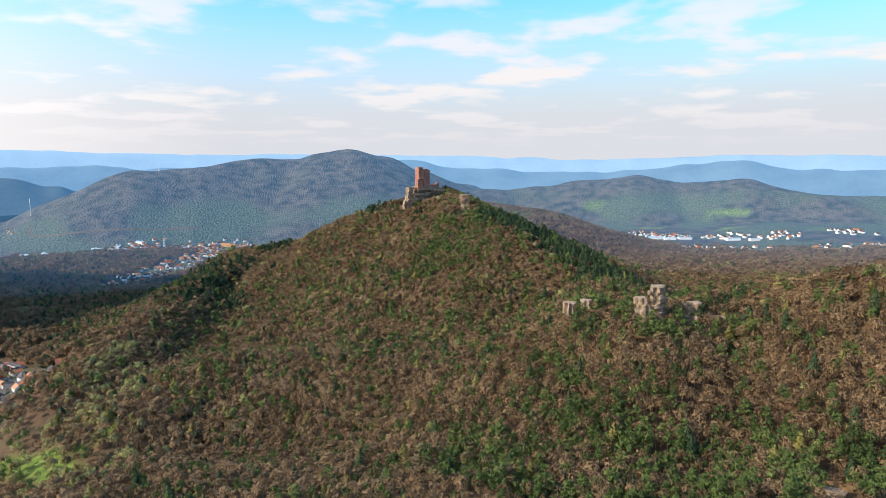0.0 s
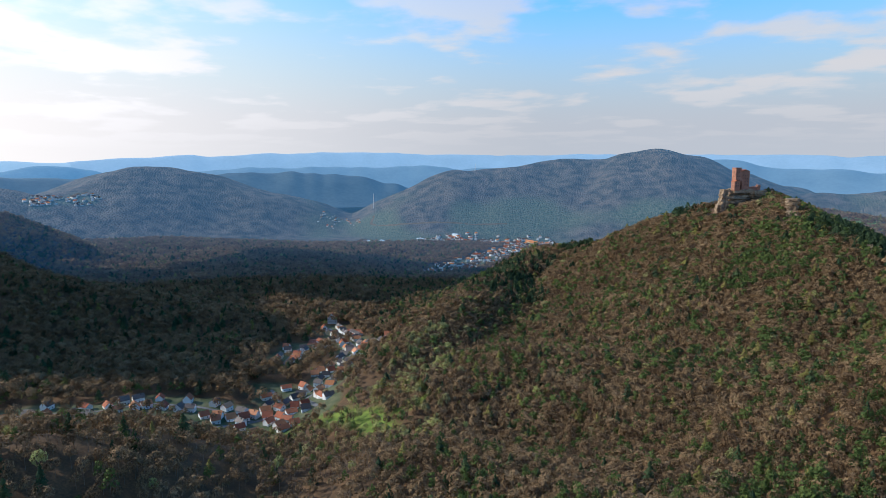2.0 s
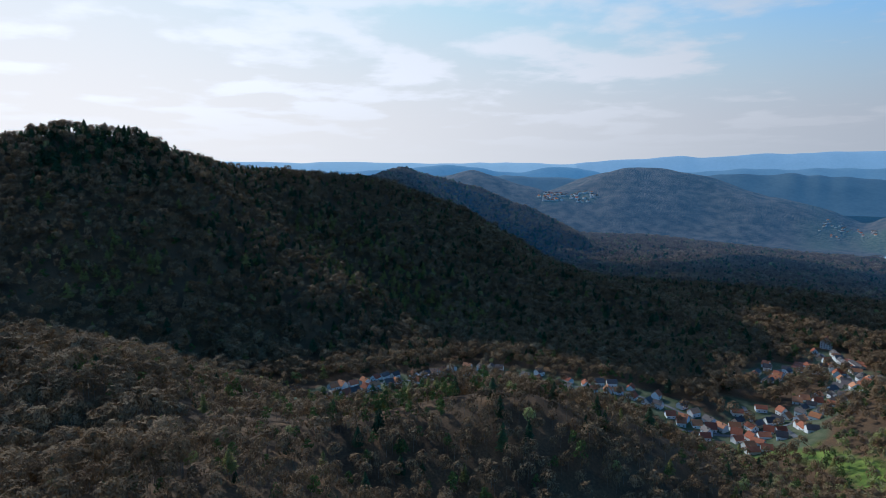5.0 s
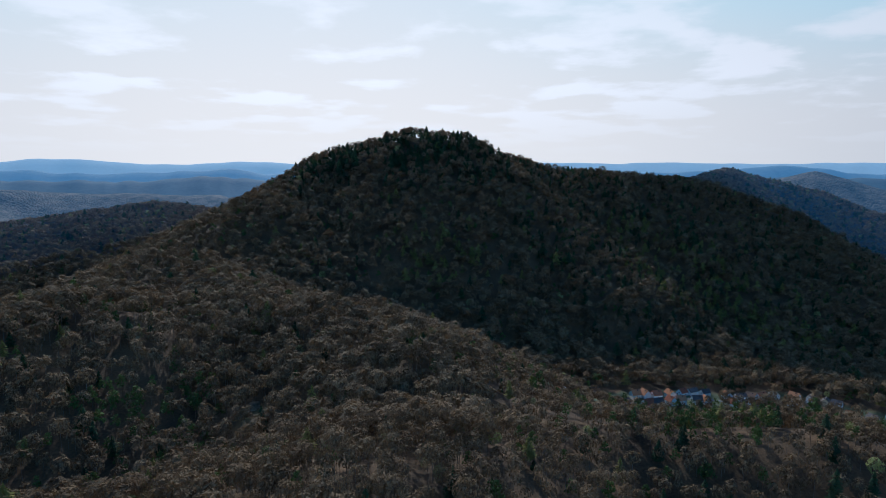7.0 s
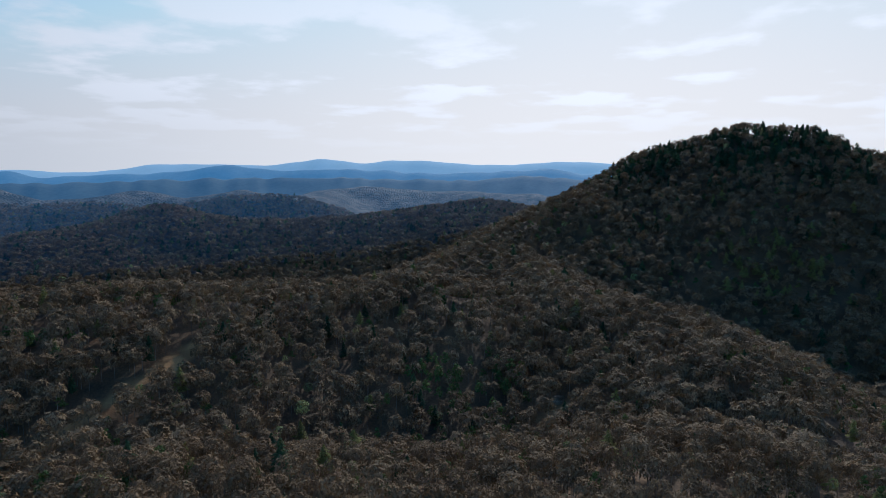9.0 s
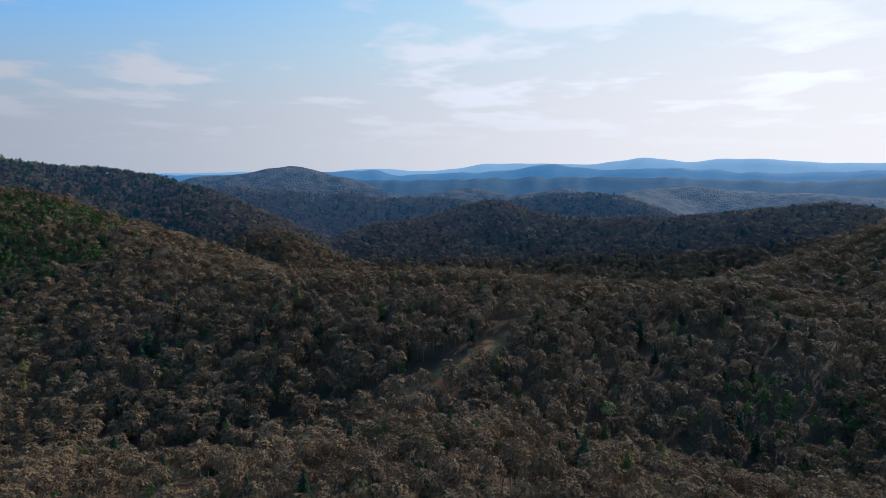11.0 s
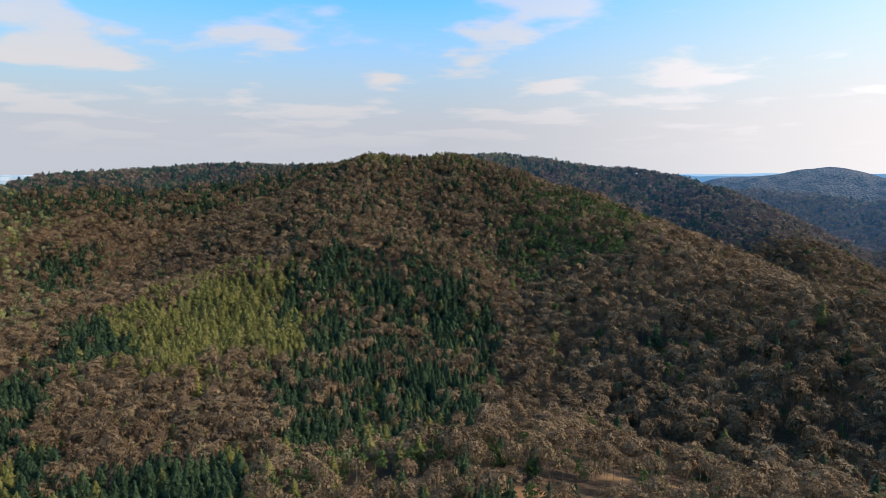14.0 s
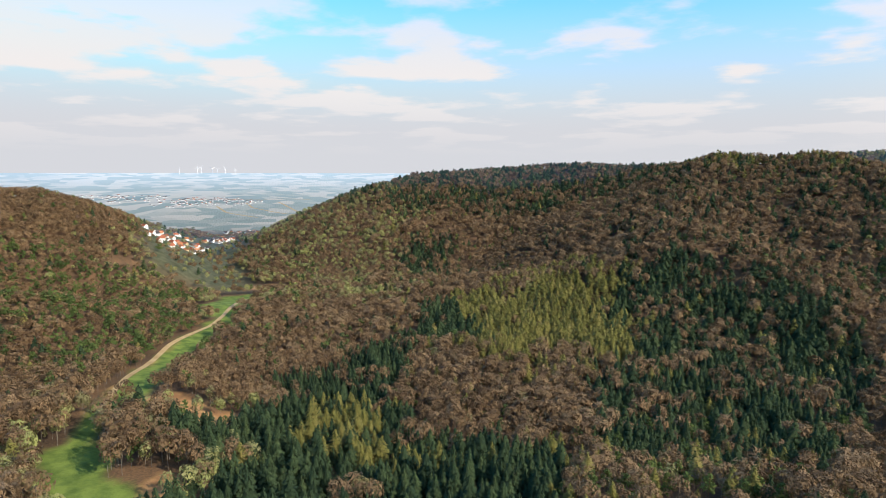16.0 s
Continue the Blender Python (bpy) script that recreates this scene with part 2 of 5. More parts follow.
RIDGES = [
    # castle hill: its crest, west shoulder and the bench in front of it
    Ridge(0.54, 32, (0.4, 1168, 281), (-1.5, 1085, 266), (-3.3, 1000, 256), (-7.4, 900, 241), (-10.9, 850, 220), (-15.1, 740, 196), (-18.1, 545, 212), (-24.9, 650, 210), (-35.2, 600, 242), (-60, 640, 252), (-80, 850, 250)),
    Ridge(0.58, 34, (0.4, 1168, 281), (4.9, 1192, 256), (7.3, 1200, 238), (11.3, 1250, 194), (17.2, 1300, 167), (21.4, 1150, 136), (23.7, 1050, 128), (26.8, 930, 117), (29, 840, 104), (31.5, 760, 92)),
    Ridge(0.34, 70, (-32, 340, 165), (-11.4, 360, 138), (-6, 520, 132), (-3.4, 720, 148), (-0.8, 940, 192)),
    Ridge(0.45, 50, (-12, 350, 138), (14, 340, 138), (28, 420, 126)),
    Ridge(0.45, 50, (-3, 600, 138), (18, 700, 128), (24, 650, 110), (28.5, 590, 84)),
    # spur above the village
    Ridge(0.58, 34, (100, 300, 174), (83.9, 420, 165), (78.2, 430, 166), (71.8, 440, 168), (67.2, 450, 170), (62.3, 470, 167), (57.3, 490, 152), (52.1, 510, 122), (46.8, 525, 84), (44.1, 530, 52)),
    # the high wooded hill and its shoulders
    Ridge(0.64, 30, (113.5, 1150, 248), (109.5, 1230, 312), (105.2, 1270, 360), (98.9, 1280, 402), (94.7, 1300, 388), (91.4, 1320, 353), (85.4, 1400, 321), (81.4, 1450, 314), (76.3, 1500, 305), (74.3, 1550, 294), (68.4, 1600, 236), (65.5, 1650, 190)),
    Ridge(0.5, 40, (106.2, 1250, 343), (111.1, 1150, 287), (114.6, 1080, 251), (118.7, 1000, 216), (123.8, 900, 195), (128.4, 800, 189)),
    # plateau under and south of the viewpoint
    Ridge(0.5, 50, (91.6, 450, 172), (101, 520, 192), (105.9, 600, 198), (113.6, 700, 198), (118, 900, 205)),
    Ridge(0.42, 90, (101, 300, 180), (125, 220, 183), (152, 280, 180), (190, 300, 174), (205, 320, 160)),
    Ridge(0.42, 70, (126.4, 650, 206), (136.1, 640, 206), (144.7, 640, 214), (152.2, 650, 217), (161.5, 680, 208), (171.2, 760, 206), (179, 1050, 226)),
    # southern hill
    Ridge(0.46, 50, (202.6, 1500, 348), (195.9, 1500, 362), (191.2, 1420, 326), (186.8, 1330, 294), (182.7, 1230, 262), (178.8, 1100, 231)),
    Ridge(0.46, 50, (202.6, 1500, 348), (205.5, 1650, 339), (214.1, 1800, 344), (220.6, 1800, 328), (228.3, 1750, 315), (231.5, 1700, 291), (234.2, 1620, 249), (238.9, 1600, 196)),
    Ridge(0.55, 50, (195.9, 1900, 372), (191.3, 2000, 378), (186.7, 2000, 356), (181.3, 2050, 329), (176.9, 2050, 314), (174, 1950, 284), (170.9, 1850, 241), (167.8, 1700, 184), (165.4, 1550, 146)),
    Ridge(0.3, 80, (205, 1100, 235), (216, 1000, 165), (231, 1080, 126), (235.6, 1050, 131), (240.6, 980, 134), (242.1, 850, 117)),
    # east side
    Ridge(0.64, 45, (285, 1150, 275), (261, 1300, 291), (258.9, 1350, 291), (256.3, 1450, 267), (253.7, 1650, 224), (249.5, 2000, 153), (246, 2300, 122)),
    Ridge(0.4, 50, (272, 860, 235), (261.5, 840, 186), (254.1, 920, 150), (247.6, 980, 136)),
    # hills to the south
    Ridge(0.42, 70, (156.4, 1900, 173), (147.8, 2000, 226), (141.2, 1900, 183), (131.8, 1900, 193), (120.4, 1900, 243), (117.3, 1800, 226), (112, 1700, 160)),
    Ridge(0.45, 70, (172, 2750, 322), (169.9, 2700, 326), (165.2, 2800, 358), (161.4, 2700, 303), (156.4, 2600, 235), (152.3, 2600, 246), (149.8, 2700, 262), (146.3, 2600, 235), (141.7, 2600, 263), (137.4, 2500, 228), (133.7, 3000, 256), (127.6, 3100, 244), (122.4, 3100, 240), (116, 3100, 215)),
    # hills to the west
    Ridge(0.6, 40, (82.4, 1500, 308), (76.9, 1550, 302), (74.6, 1900, 303), (72.1, 2300, 326), (66.4, 2300, 264), (61.8, 2200, 205), (58, 2100, 130)),
    Ridge(0.4, 90, (66, 3200, 330), (58.9, 3000, 214), (52.4, 3400, 350), (46.9, 3400, 299), (41.8, 3300, 214), (36.8, 3200, 108)),
    Ridge(0.4, 60, (68, 1500, 190), (62, 1400, 140), (54, 1300, 90), (47, 1250, 60)),
    # hill behind the town and the far side of the wide valley
    Ridge(0.48, 100, (32.2, 2950, 90), (29.8, 3100, 174), (25.2, 3300, 320), (19.1, 3400, 351), (12.6, 3500, 380), (8.8, 3500, 433), (6.2, 3600, 396), (2.7, 3700, 316), (-1, 3800, 230)),
    Ridge(0.55, 90, (-2.3, 3500, 195), (-5.8, 3600, 201), (-8.8, 3600, 223), (-17, 3700, 281), (-20.2, 3700, 235), (-25.3, 3700, 262), (-30.5, 3600, 189), (-36, 3700, 180)),
    Ridge(0.3, 80, (-2, 2400, 200), (-6.5, 2300, 178), (-10.9, 2450, 110), (-16, 2300, 70)),
]

VALLEY = np.array([at(b, d)[:2] + (z,) for b, d, z in (
    (44, 740, 38), (40, 760, 36), (35.5, 960, 40), (37, 1240, 36), (48.4, 780, 56), (55.4, 760, 68), (31.3, 640, 46), (61, 830, 58), (67, 860, 57),
    (76, 740, 74), (85, 690, 80), (27.7, 2600, 42), (21.3, 2600, 26), (25.8, 2050, 8), (32.3, 2500, 38), (-18.6, 2700, 40), (-30.7, 3000, 77), (-21.8, 2450, 38),
    (45, 2000, 60), (55, 2400, 80), (-25, 1500, 60), (-10, 1800, 60), (257.7, 430, 150), (254.8, 600, 150), (248.7, 790, 134), (244, 1050, 120), (241, 1250, 118),
    (251.8, 1550, 132), (249.6, 1750, 137), (247.9, 1650, 124), (243.3, 2150, 126), (36, 600, 44), (39, 680, 40), (165, 2200, 90), (150, 2300, 90), (135, 2300, 90), (245, 3300, 165), (230, 3000, 150), (238, 600, 122), (228, 480, 125), (222, 760, 140), (140, 1400, 60), (160, 1500, 70), (125, 1500, 70), (100, 2500, 70), (200, 3500, 150), (300, 2000, 100), (330, 1500, 90))])

SWELL = [(random.uniform(0, 6.28), random.uniform(0, 6.28), 0.011 * 1.6 ** k, 4.2 / 1.45 ** k) for k in range(6)]


def land(x, y):
    """Height of the ground at x, y (arrays)."""
    x, y = np.asarray(x, float), np.asarray(y, float)
    far = np.hypot(x, y)
    bearing = np.degrees(np.arctan2(-x, y)) % 360
    top = np.zeros_like(x)
    mass = np.zeros_like(x)
    for vx, vy, vz in VALLEY:
        w = 1.0 / ((x - vx) ** 2 + (y - vy) ** 2 + 60.0 ** 2) ** 1.6
        top += w * vz
        mass += w
    floor = top / mass
    plain = np.clip(1 - np.abs((bearing - 243) / 32), 0, 1) ** 0.5
    start = 3300 - 500 * plain
    rise = np.clip((far - start) / (4950 - start), 0, 1)
    floor = floor + (303 - floor) * rise ** 1.15
    h = floor
    for r in RIDGES:
        q = r.height(x, y)
        blend = 26.0
        d = np.clip(1 - np.abs(h - q) / blend, 0, 1)
        h = np.maximum(h, q) + d * d * blend * 0.25
    steep = np.clip((h - floor) / 50, 0.0, 1)
    wave = np.zeros_like(x)
    for p, q, s, amp in SWELL:
        wave += amp * np.sin(s * (x * math.cos(p * 3) + y * math.sin(p * 3)) + q + 1.3 * np.sin(s * 0.7 * (y * math.cos(q) - x * math.sin(q)) + p))
    folds = np.clip((far - 2500) / 500, 0, 1) * 11 * ripple(x, y, 95, 1.1)
    return h + (wave * 0.65 + folds) * steep


def spot(x, y):
    return float(land(np.array([x]), np.array([y]))[0])


def near_line(x, y, *nodes):
    """Distance to a line through (bearing, distance) nodes."""
    best = np.full(np.shape(x), 1e9)
    pts = [at(*n) for n in nodes]
    for p, q in zip(pts[:-1], pts[1:]):
        e = q - p
        k = np.clip(((x - p.x) * e.x + (y - p.y) * e.y) / max(e.x ** 2 + e.y ** 2, 1e-6), 0, 1)
        best = np.minimum(best, np.hypot(x - p.x - k * e.x, y - p.y - k * e.y))
    return best


def near_spot(x, y, bearing, far):
    p = at(bearing, far)
    return np.hypot(x - p.x, y - p.y)


def ripple(x, y, s, seed=0.0):
    """Smooth noise from -1 to 1, by sums of crossing waves."""
    v = np.zeros(np.shape(x))
    for k in range(4):
        a = seed + 1.9 * k
        v = v + np.sin((x * math.cos(a) + y * math.sin(a)) / s * (1 + 0.37 * k) + 3.1 * k + seed + 1.5 * np.sin((x * math.sin(a + 1) - y * math.cos(a)) / s * 0.6 + k))
    return v / 3.0


MEADOWS = [  # width, nodes
    (18, (254, 372), (257.5, 425), (258, 480)), (8, (257, 500), (255, 580)), (16, (253.6, 590), (250.3, 690), (247.8, 800), (245.4, 900)), (30, (246, 950), (244, 1120)), 
    (13, (32.5, 590), (33.5, 640), (37, 690)), (12, (38, 715), (41, 700)), (11, (28, 1180), (31, 1120)), (8, (29, 640), (31, 632)),
    (60, (-4, 2350), (-6.5, 2250)), (24, (-8, 3000), (-11, 2900)), (20, (-13, 3150), (-15, 3050)), (26, (-3, 2900), (-6, 2850)), (50, (-24.5, 3020), (-30, 2990), (-36, 3000)), (30, (-22.5, 3330), (-25, 3350)), (26, (-13, 3350), (-15.5, 3300)), (40, (-3.4, 2700), (-5, 2600)), (18, (-16, 3120), (-19, 3080)), (30, (240, 2250), (246, 2100)),
]
BARE = [  # leaf litter and stubble: width, nodes
    (30, (239.6, 1190), (242.2, 1215)), (8, (255.5, 560), (251, 700), (246.2, 880)), (22, (246, 520), (250.5, 560)), (12, (253, 385), (251, 410)),
    (8, (145.9, 548), (147.4, 524), (150.3, 504), (153.4, 488)), (6, (155.5, 478), (159.8, 464)), (8, (176.5, 462), (178.7, 466)), (5, (168, 400), (174, 380), (181, 372)), (10, (203, 345), (197, 340)), (10, (190, 320), (184, 315)),
    (7, (113, 480), (114.5, 470)), (2, (-5.5, 520), (-5.2, 480)), (6, (-33, 395), (-34, 330)), (4, (108, 335), (107.5, 320)),
]


def meadow_mask(x, y):
    m = np.zeros(np.shape(x))
    for w, *nodes in MEADOWS:
        m = np.maximum(m, np.clip((w * (1.1 + 0.35 * ripple(x, y, 14)) - near_line(x, y, *nodes)) / 7 + 0.5, 0, 1))
    return m


def bare_mask(x, y):
    m = np.zeros(np.shape(x))
    for w, *nodes in BARE:
        m = np.maximum(m, np.clip((w * (1.0 + 0.4 * ripple(x, y, 9)) - near_line(x, y, *nodes)) / 5 + 0.5, 0, 1))
    return m


STREETS = [  # village in the side valley, bearing and distance
    ((47.5, 735), (44, 750), (41, 775), (39, 800), (37, 860), (36, 930), (34.5, 985), (35.5, 1080), (37.2, 1190)),
    ((42.5, 730), (41.5, 800), (42.5, 850)), ((38.5, 745), (39.5, 790)), ((36, 930), (32.2, 960), (30.3, 975)),
    ((44, 750), (48.4, 790), (52.3, 815), (56, 800), (61, 845), (67, 860), (72, 800), (76, 760), (80, 730), (85.5, 690)),
    ((35.5, 1080), (40, 1050), (41.5, 960)),
]
TOWNS = [  # bearing, distance, spread
    (27, 2560, 70), (24.5, 2600, 60), (22, 2580, 60), (19.5, 2540, 70), (17.8, 2500, 60), (18.5, 2600, 60), (21, 2330, 60), (22.5, 2250, 60), (24, 2150, 70), (25.8, 2060, 70), (27.6, 1960, 40), (20, 2440, 50),
    (56.5, 2980, 60), (59, 2950, 50), (36, 3050, 50),
    (-20, 2780, 60), (-24, 2800, 70), (-28, 2760, 60), (-33, 2900, 70), (-17.5, 2850, 50), (-13, 2950, 40), (-22, 2430, 60), (-26, 2450, 70), (-32, 2500, 60), (-35, 2550, 50),
    (250.3, 1430, 30), (250.8, 1560, 32), (249.9, 1640, 34), (249.3, 1520, 36), (248.2, 1600, 34), (247.4, 1720, 34), (248.6, 1840, 30), (246.2, 1890, 36), (243.7, 2150, 52), (242.5, 2150, 42), (245.6, 1950, 30), (248.2, 3150, 55), (246.5, 3200, 60), (244.6, 3150, 50), (252, 3400, 60), (255, 3500, 60),
]


def town_mask(x, y):
    m = np.zeros(np.shape(x))
    for s in STREETS:
        m = np.maximum(m, near_line(x, y, *s) < 32)
    for b, d, w in TOWNS:
        m = np.maximum(m, near_spot(x, y, b, d) < w * 1.25)
    return m


def mesh_from(name, co, faces, mats, slot=None, smooth=False, **attrs):
    """One mesh from arrays of points and equal-sided faces."""
    me = bpy.data.meshes.new(name)
    faces = np.asarray(faces, np.int32)
    n, k = faces.shape
    me.vertices.add(len(co))
    me.vertices.foreach_set("co", np.asarray(co, np.float32).ravel())
    me.loops.add(n * k)
    me.loops.foreach_set("vertex_index", faces.ravel())
    me.polygons.add(n)
    me.polygons.foreach_set("loop_start", np.arange(0, n * k, k, dtype=np.int32))
    for m in mats:
        me.materials.append(m)
    if slot is not None:
        me.polygons.foreach_set("material_index", np.asarray(slot, np.int32))
    if smooth:
        me.polygons.foreach_set("use_smooth", np.ones(n, bool))
    for key, val in attrs.items():
        layer = me.attributes.new(key, "FLOAT", "POINT")
        layer.data.foreach_set("value", np.asarray(val, np.float32))
    me.update(calc_edges=True)
    return me


def haze_glow(m, stops):
    """Paints haze as emission: a backdrop glows more the further out it lies."""
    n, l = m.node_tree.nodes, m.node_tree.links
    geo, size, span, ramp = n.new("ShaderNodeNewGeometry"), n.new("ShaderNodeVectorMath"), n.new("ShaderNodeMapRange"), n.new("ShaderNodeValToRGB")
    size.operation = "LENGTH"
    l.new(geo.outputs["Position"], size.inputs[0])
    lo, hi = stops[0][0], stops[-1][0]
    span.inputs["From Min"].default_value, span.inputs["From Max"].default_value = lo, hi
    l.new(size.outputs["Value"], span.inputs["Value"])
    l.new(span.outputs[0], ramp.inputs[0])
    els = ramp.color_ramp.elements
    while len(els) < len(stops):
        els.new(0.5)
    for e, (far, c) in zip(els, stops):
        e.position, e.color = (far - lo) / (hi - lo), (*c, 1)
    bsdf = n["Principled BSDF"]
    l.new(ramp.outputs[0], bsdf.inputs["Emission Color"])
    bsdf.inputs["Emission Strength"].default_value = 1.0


def ground_material(glow=None):
    m = material("woodland_ground", [(0.05, 0.032, 0.018), (0.11, 0.066, 0.032), (0.2, 0.112, 0.05)], 0.03, 0.6, bump=0.5)
    n, l = m.node_tree.nodes, m.node_tree.links
    base = n["Principled BSDF"].inputs["Base Color"]
    col = base.links[0].from_socket
    geo = n.new("ShaderNodeNewGeometry")
    for key, dark, light in (("wood", (0.03, 0.032, 0.02), (0.125, 0.098, 0.066)), ("bare", (0.26, 0.13, 0.05), (0.48, 0.27, 0.1)), ("grass", (0.09, 0.135, 0.018), (0.2, 0.255, 0.04)), ("field", (0.15, 0.155, 0.09), (0.36, 0.29, 0.19)), ("garden", (0.05, 0.07, 0.028), (0.12, 0.125, 0.065))):
        tex, ramp, mix, attr = n.new("ShaderNodeTexNoise" if key != "field" else "ShaderNodeTexVoronoi"), n.new("ShaderNodeValToRGB"), n.new("ShaderNodeMix"), n.new("ShaderNodeAttribute")
        tex.inputs["Scale"].default_value, tex.inputs["Detail"].default_value = {"field": 0.011, "wood": 0.022}.get(key, 0.08), {"field": 0.0, "wood": 12.0}.get(key, 5.0)
        l.new(geo.outputs["Position"], tex.inputs["Vector"])
        ramp.color_ramp.elements[0].color, ramp.color_ramp.elements[0].position = (*dark, 1), 0.36
        ramp.color_ramp.elements[1].color, ramp.color_ramp.elements[1].position = (*light, 1), 0.64
        l.new(tex.outputs[1 if key == "field" else 0], ramp.inputs[0])
        attr.attribute_name = key
        mix.data_type = "RGBA"
        l.new(attr.outputs["Fac"], mix.inputs[0])
        l.new(col, mix.inputs[6])
        l.new(ramp.outputs[0], mix.inputs[7])
        col = mix.outputs[2]
    l.new(col, base)
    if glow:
        # haze emission, then canopy relief of woods too far off to stand as trees
        haze_glow(m, glow)
        relief, lump = n.new("ShaderNodeBump"), n.new("ShaderNodeTexVoronoi")
        lump.inputs["Scale"].default_value = 0.115
        relief.invert = True
        relief.inputs["Strength"].default_value, relief.inputs["Distance"].default_value = 1.0, 5.5
        l.new(geo.outputs["Position"], lump.inputs["Vector"])
        l.new(lump.outputs[0], relief.inputs["Height"])
        l.new(relief.outputs[0], n["Principled BSDF"].inputs["Normal"])
    return m


def build_ground():
    rings = np.concatenate([[0.5, 40, 80, 120, 160, 200], np.geomspace(230, 4950, 190)])
    turns = np.radians(np.arange(0, 360, 0.5))
    R, A = np.meshgrid(rings, turns, indexing="ij")
    x, y = -np.sin(A) * R, np.cos(A) * R
    z = land(x, y)
    bearing = np.degrees(A) % 360
    plain = np.clip(1.5 - np.abs((bearing - 243) / 24), 0, 1) * np.clip((R - 2150) / 150, 0, 1) * np.clip((230 - z) / 20 + np.clip((R - 3000) / 200, 0, 9), 0, 1)
    wide = np.clip((40 - np.abs((bearing + 180) % 360 - 180)) / 3, 0, 1) * np.clip((R - 2200) / 150, 0, 1) * np.clip(0.5 - 2 * ripple(x, y, 110, 5.0), 0, 1) * np.clip((210 - z) / 30, 0, 1)
    wood = np.clip((R - 1500) / 500, 0, 1) * (1 - plain)
    wood = np.maximum(wood, plain * 0.4 * np.clip(2.5 * (ripple(x, y, 120, 2.2) - 0.35), 0, 1))
    town = np.maximum(town_mask(x, y) * (R < 3500), wide)
    town = np.maximum(town, 0.8 * np.clip((bearing - 242.5) / 2, 0, 1) * np.clip((252.5 - bearing) / 2, 0, 1) * np.clip((R - 1150) / 80, 0, 1) * (R < 2050))
    na = len(turns)
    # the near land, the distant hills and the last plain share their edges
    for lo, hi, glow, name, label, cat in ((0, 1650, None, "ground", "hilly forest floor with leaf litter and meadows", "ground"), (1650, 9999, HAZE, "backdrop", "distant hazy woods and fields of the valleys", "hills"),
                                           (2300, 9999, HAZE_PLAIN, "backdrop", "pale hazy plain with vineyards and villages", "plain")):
        i0 = 0 if lo == 0 else int(np.searchsorted(rings, lo)) - 1
        i1 = min(int(np.searchsorted(rings, hi)), len(rings))
        nr = i1 - i0
        i, j = np.meshgrid(np.arange(nr - 1), np.arange(na), indexing="ij")
        k = (j + 1) % na
        faces = np.stack([i * na + j, (i + 1) * na + j, (i + 1) * na + k, i * na + k], -1).reshape(-1, 4)[:, ::-1]
        east = ((j * 0.5 > 226) & (j * 0.5 < 272) & (i + i0 >= int(np.searchsorted(rings, 2300)) - 1)).ravel()
        faces = faces[east] if cat == "plain" else faces[~east]
        cut = slice(i0, i1)
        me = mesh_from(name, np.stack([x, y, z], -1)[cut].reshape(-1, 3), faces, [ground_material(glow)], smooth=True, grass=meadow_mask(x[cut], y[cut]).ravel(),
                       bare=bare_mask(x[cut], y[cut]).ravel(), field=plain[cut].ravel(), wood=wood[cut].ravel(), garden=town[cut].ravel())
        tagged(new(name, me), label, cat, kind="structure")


build_ground()


# ---------------------------------------------------------------- far ridges
def far_ridge(far, colour, glow, rough_m, nodes, label):
    b = np.array([n[0] for n in nodes])
    e = np.array([n[1] for n in nodes])
    turn = np.arange(b.min(), b.max() + 0.01, 0.2)
    el = np.interp(turn, b, e)
    el = np.convolve(np.pad(el, 4, "edge"), np.ones(9) / 9, "valid")
    a = np.radians(turn)
    crest = 340 + far * np.tan(np.radians(el)) + rough_m * ripple(turn * 40, turn * 0, 30, far)
    rows = []
    for k, (back, drop) in enumerate(((-520, 1.0), (-400, 0.8), (-250, 0.45), (-120, 0.16), (-40, 0.03), (0, 0.0), (60, 0.1), (95, 0.6))):
        r = far + back + 12 * ripple(turn * 40, turn * 0 + k * 30, 60, k) * (drop > 0.02)
        r = np.minimum(r, 4960)
        z = crest - drop * np.maximum(crest - 120, 60) + (rough_m * ripple(turn * 25, turn * 0 + k * 40, 45, 2.0) if 0.02 < drop < 0.9 else 0)
        rows.append(np.stack([-np.sin(a) * r, np.cos(a) * r, z], -1))
    co = np.stack(rows)
    nr, na = co.shape[:2]
    i, j = np.meshgrid(np.arange(nr - 1), np.arange(na - 1), indexing="ij")
    faces = np.stack([i * na + j, (i + 1) * na + j, (i + 1) * na + j + 1, i * na + j + 1], -1).reshape(-1, 4)[:, ::-1]
    # blue haze of the distance goes into the ridge's emission
    mat = material("distant_woods_haze", [tuple(c * 0.7 for c in colour), colour, tuple(c * 1.25 for c in colour)], 0.006, 0.05, glow=glow)
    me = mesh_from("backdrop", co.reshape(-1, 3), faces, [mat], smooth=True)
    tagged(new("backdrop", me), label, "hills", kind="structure")


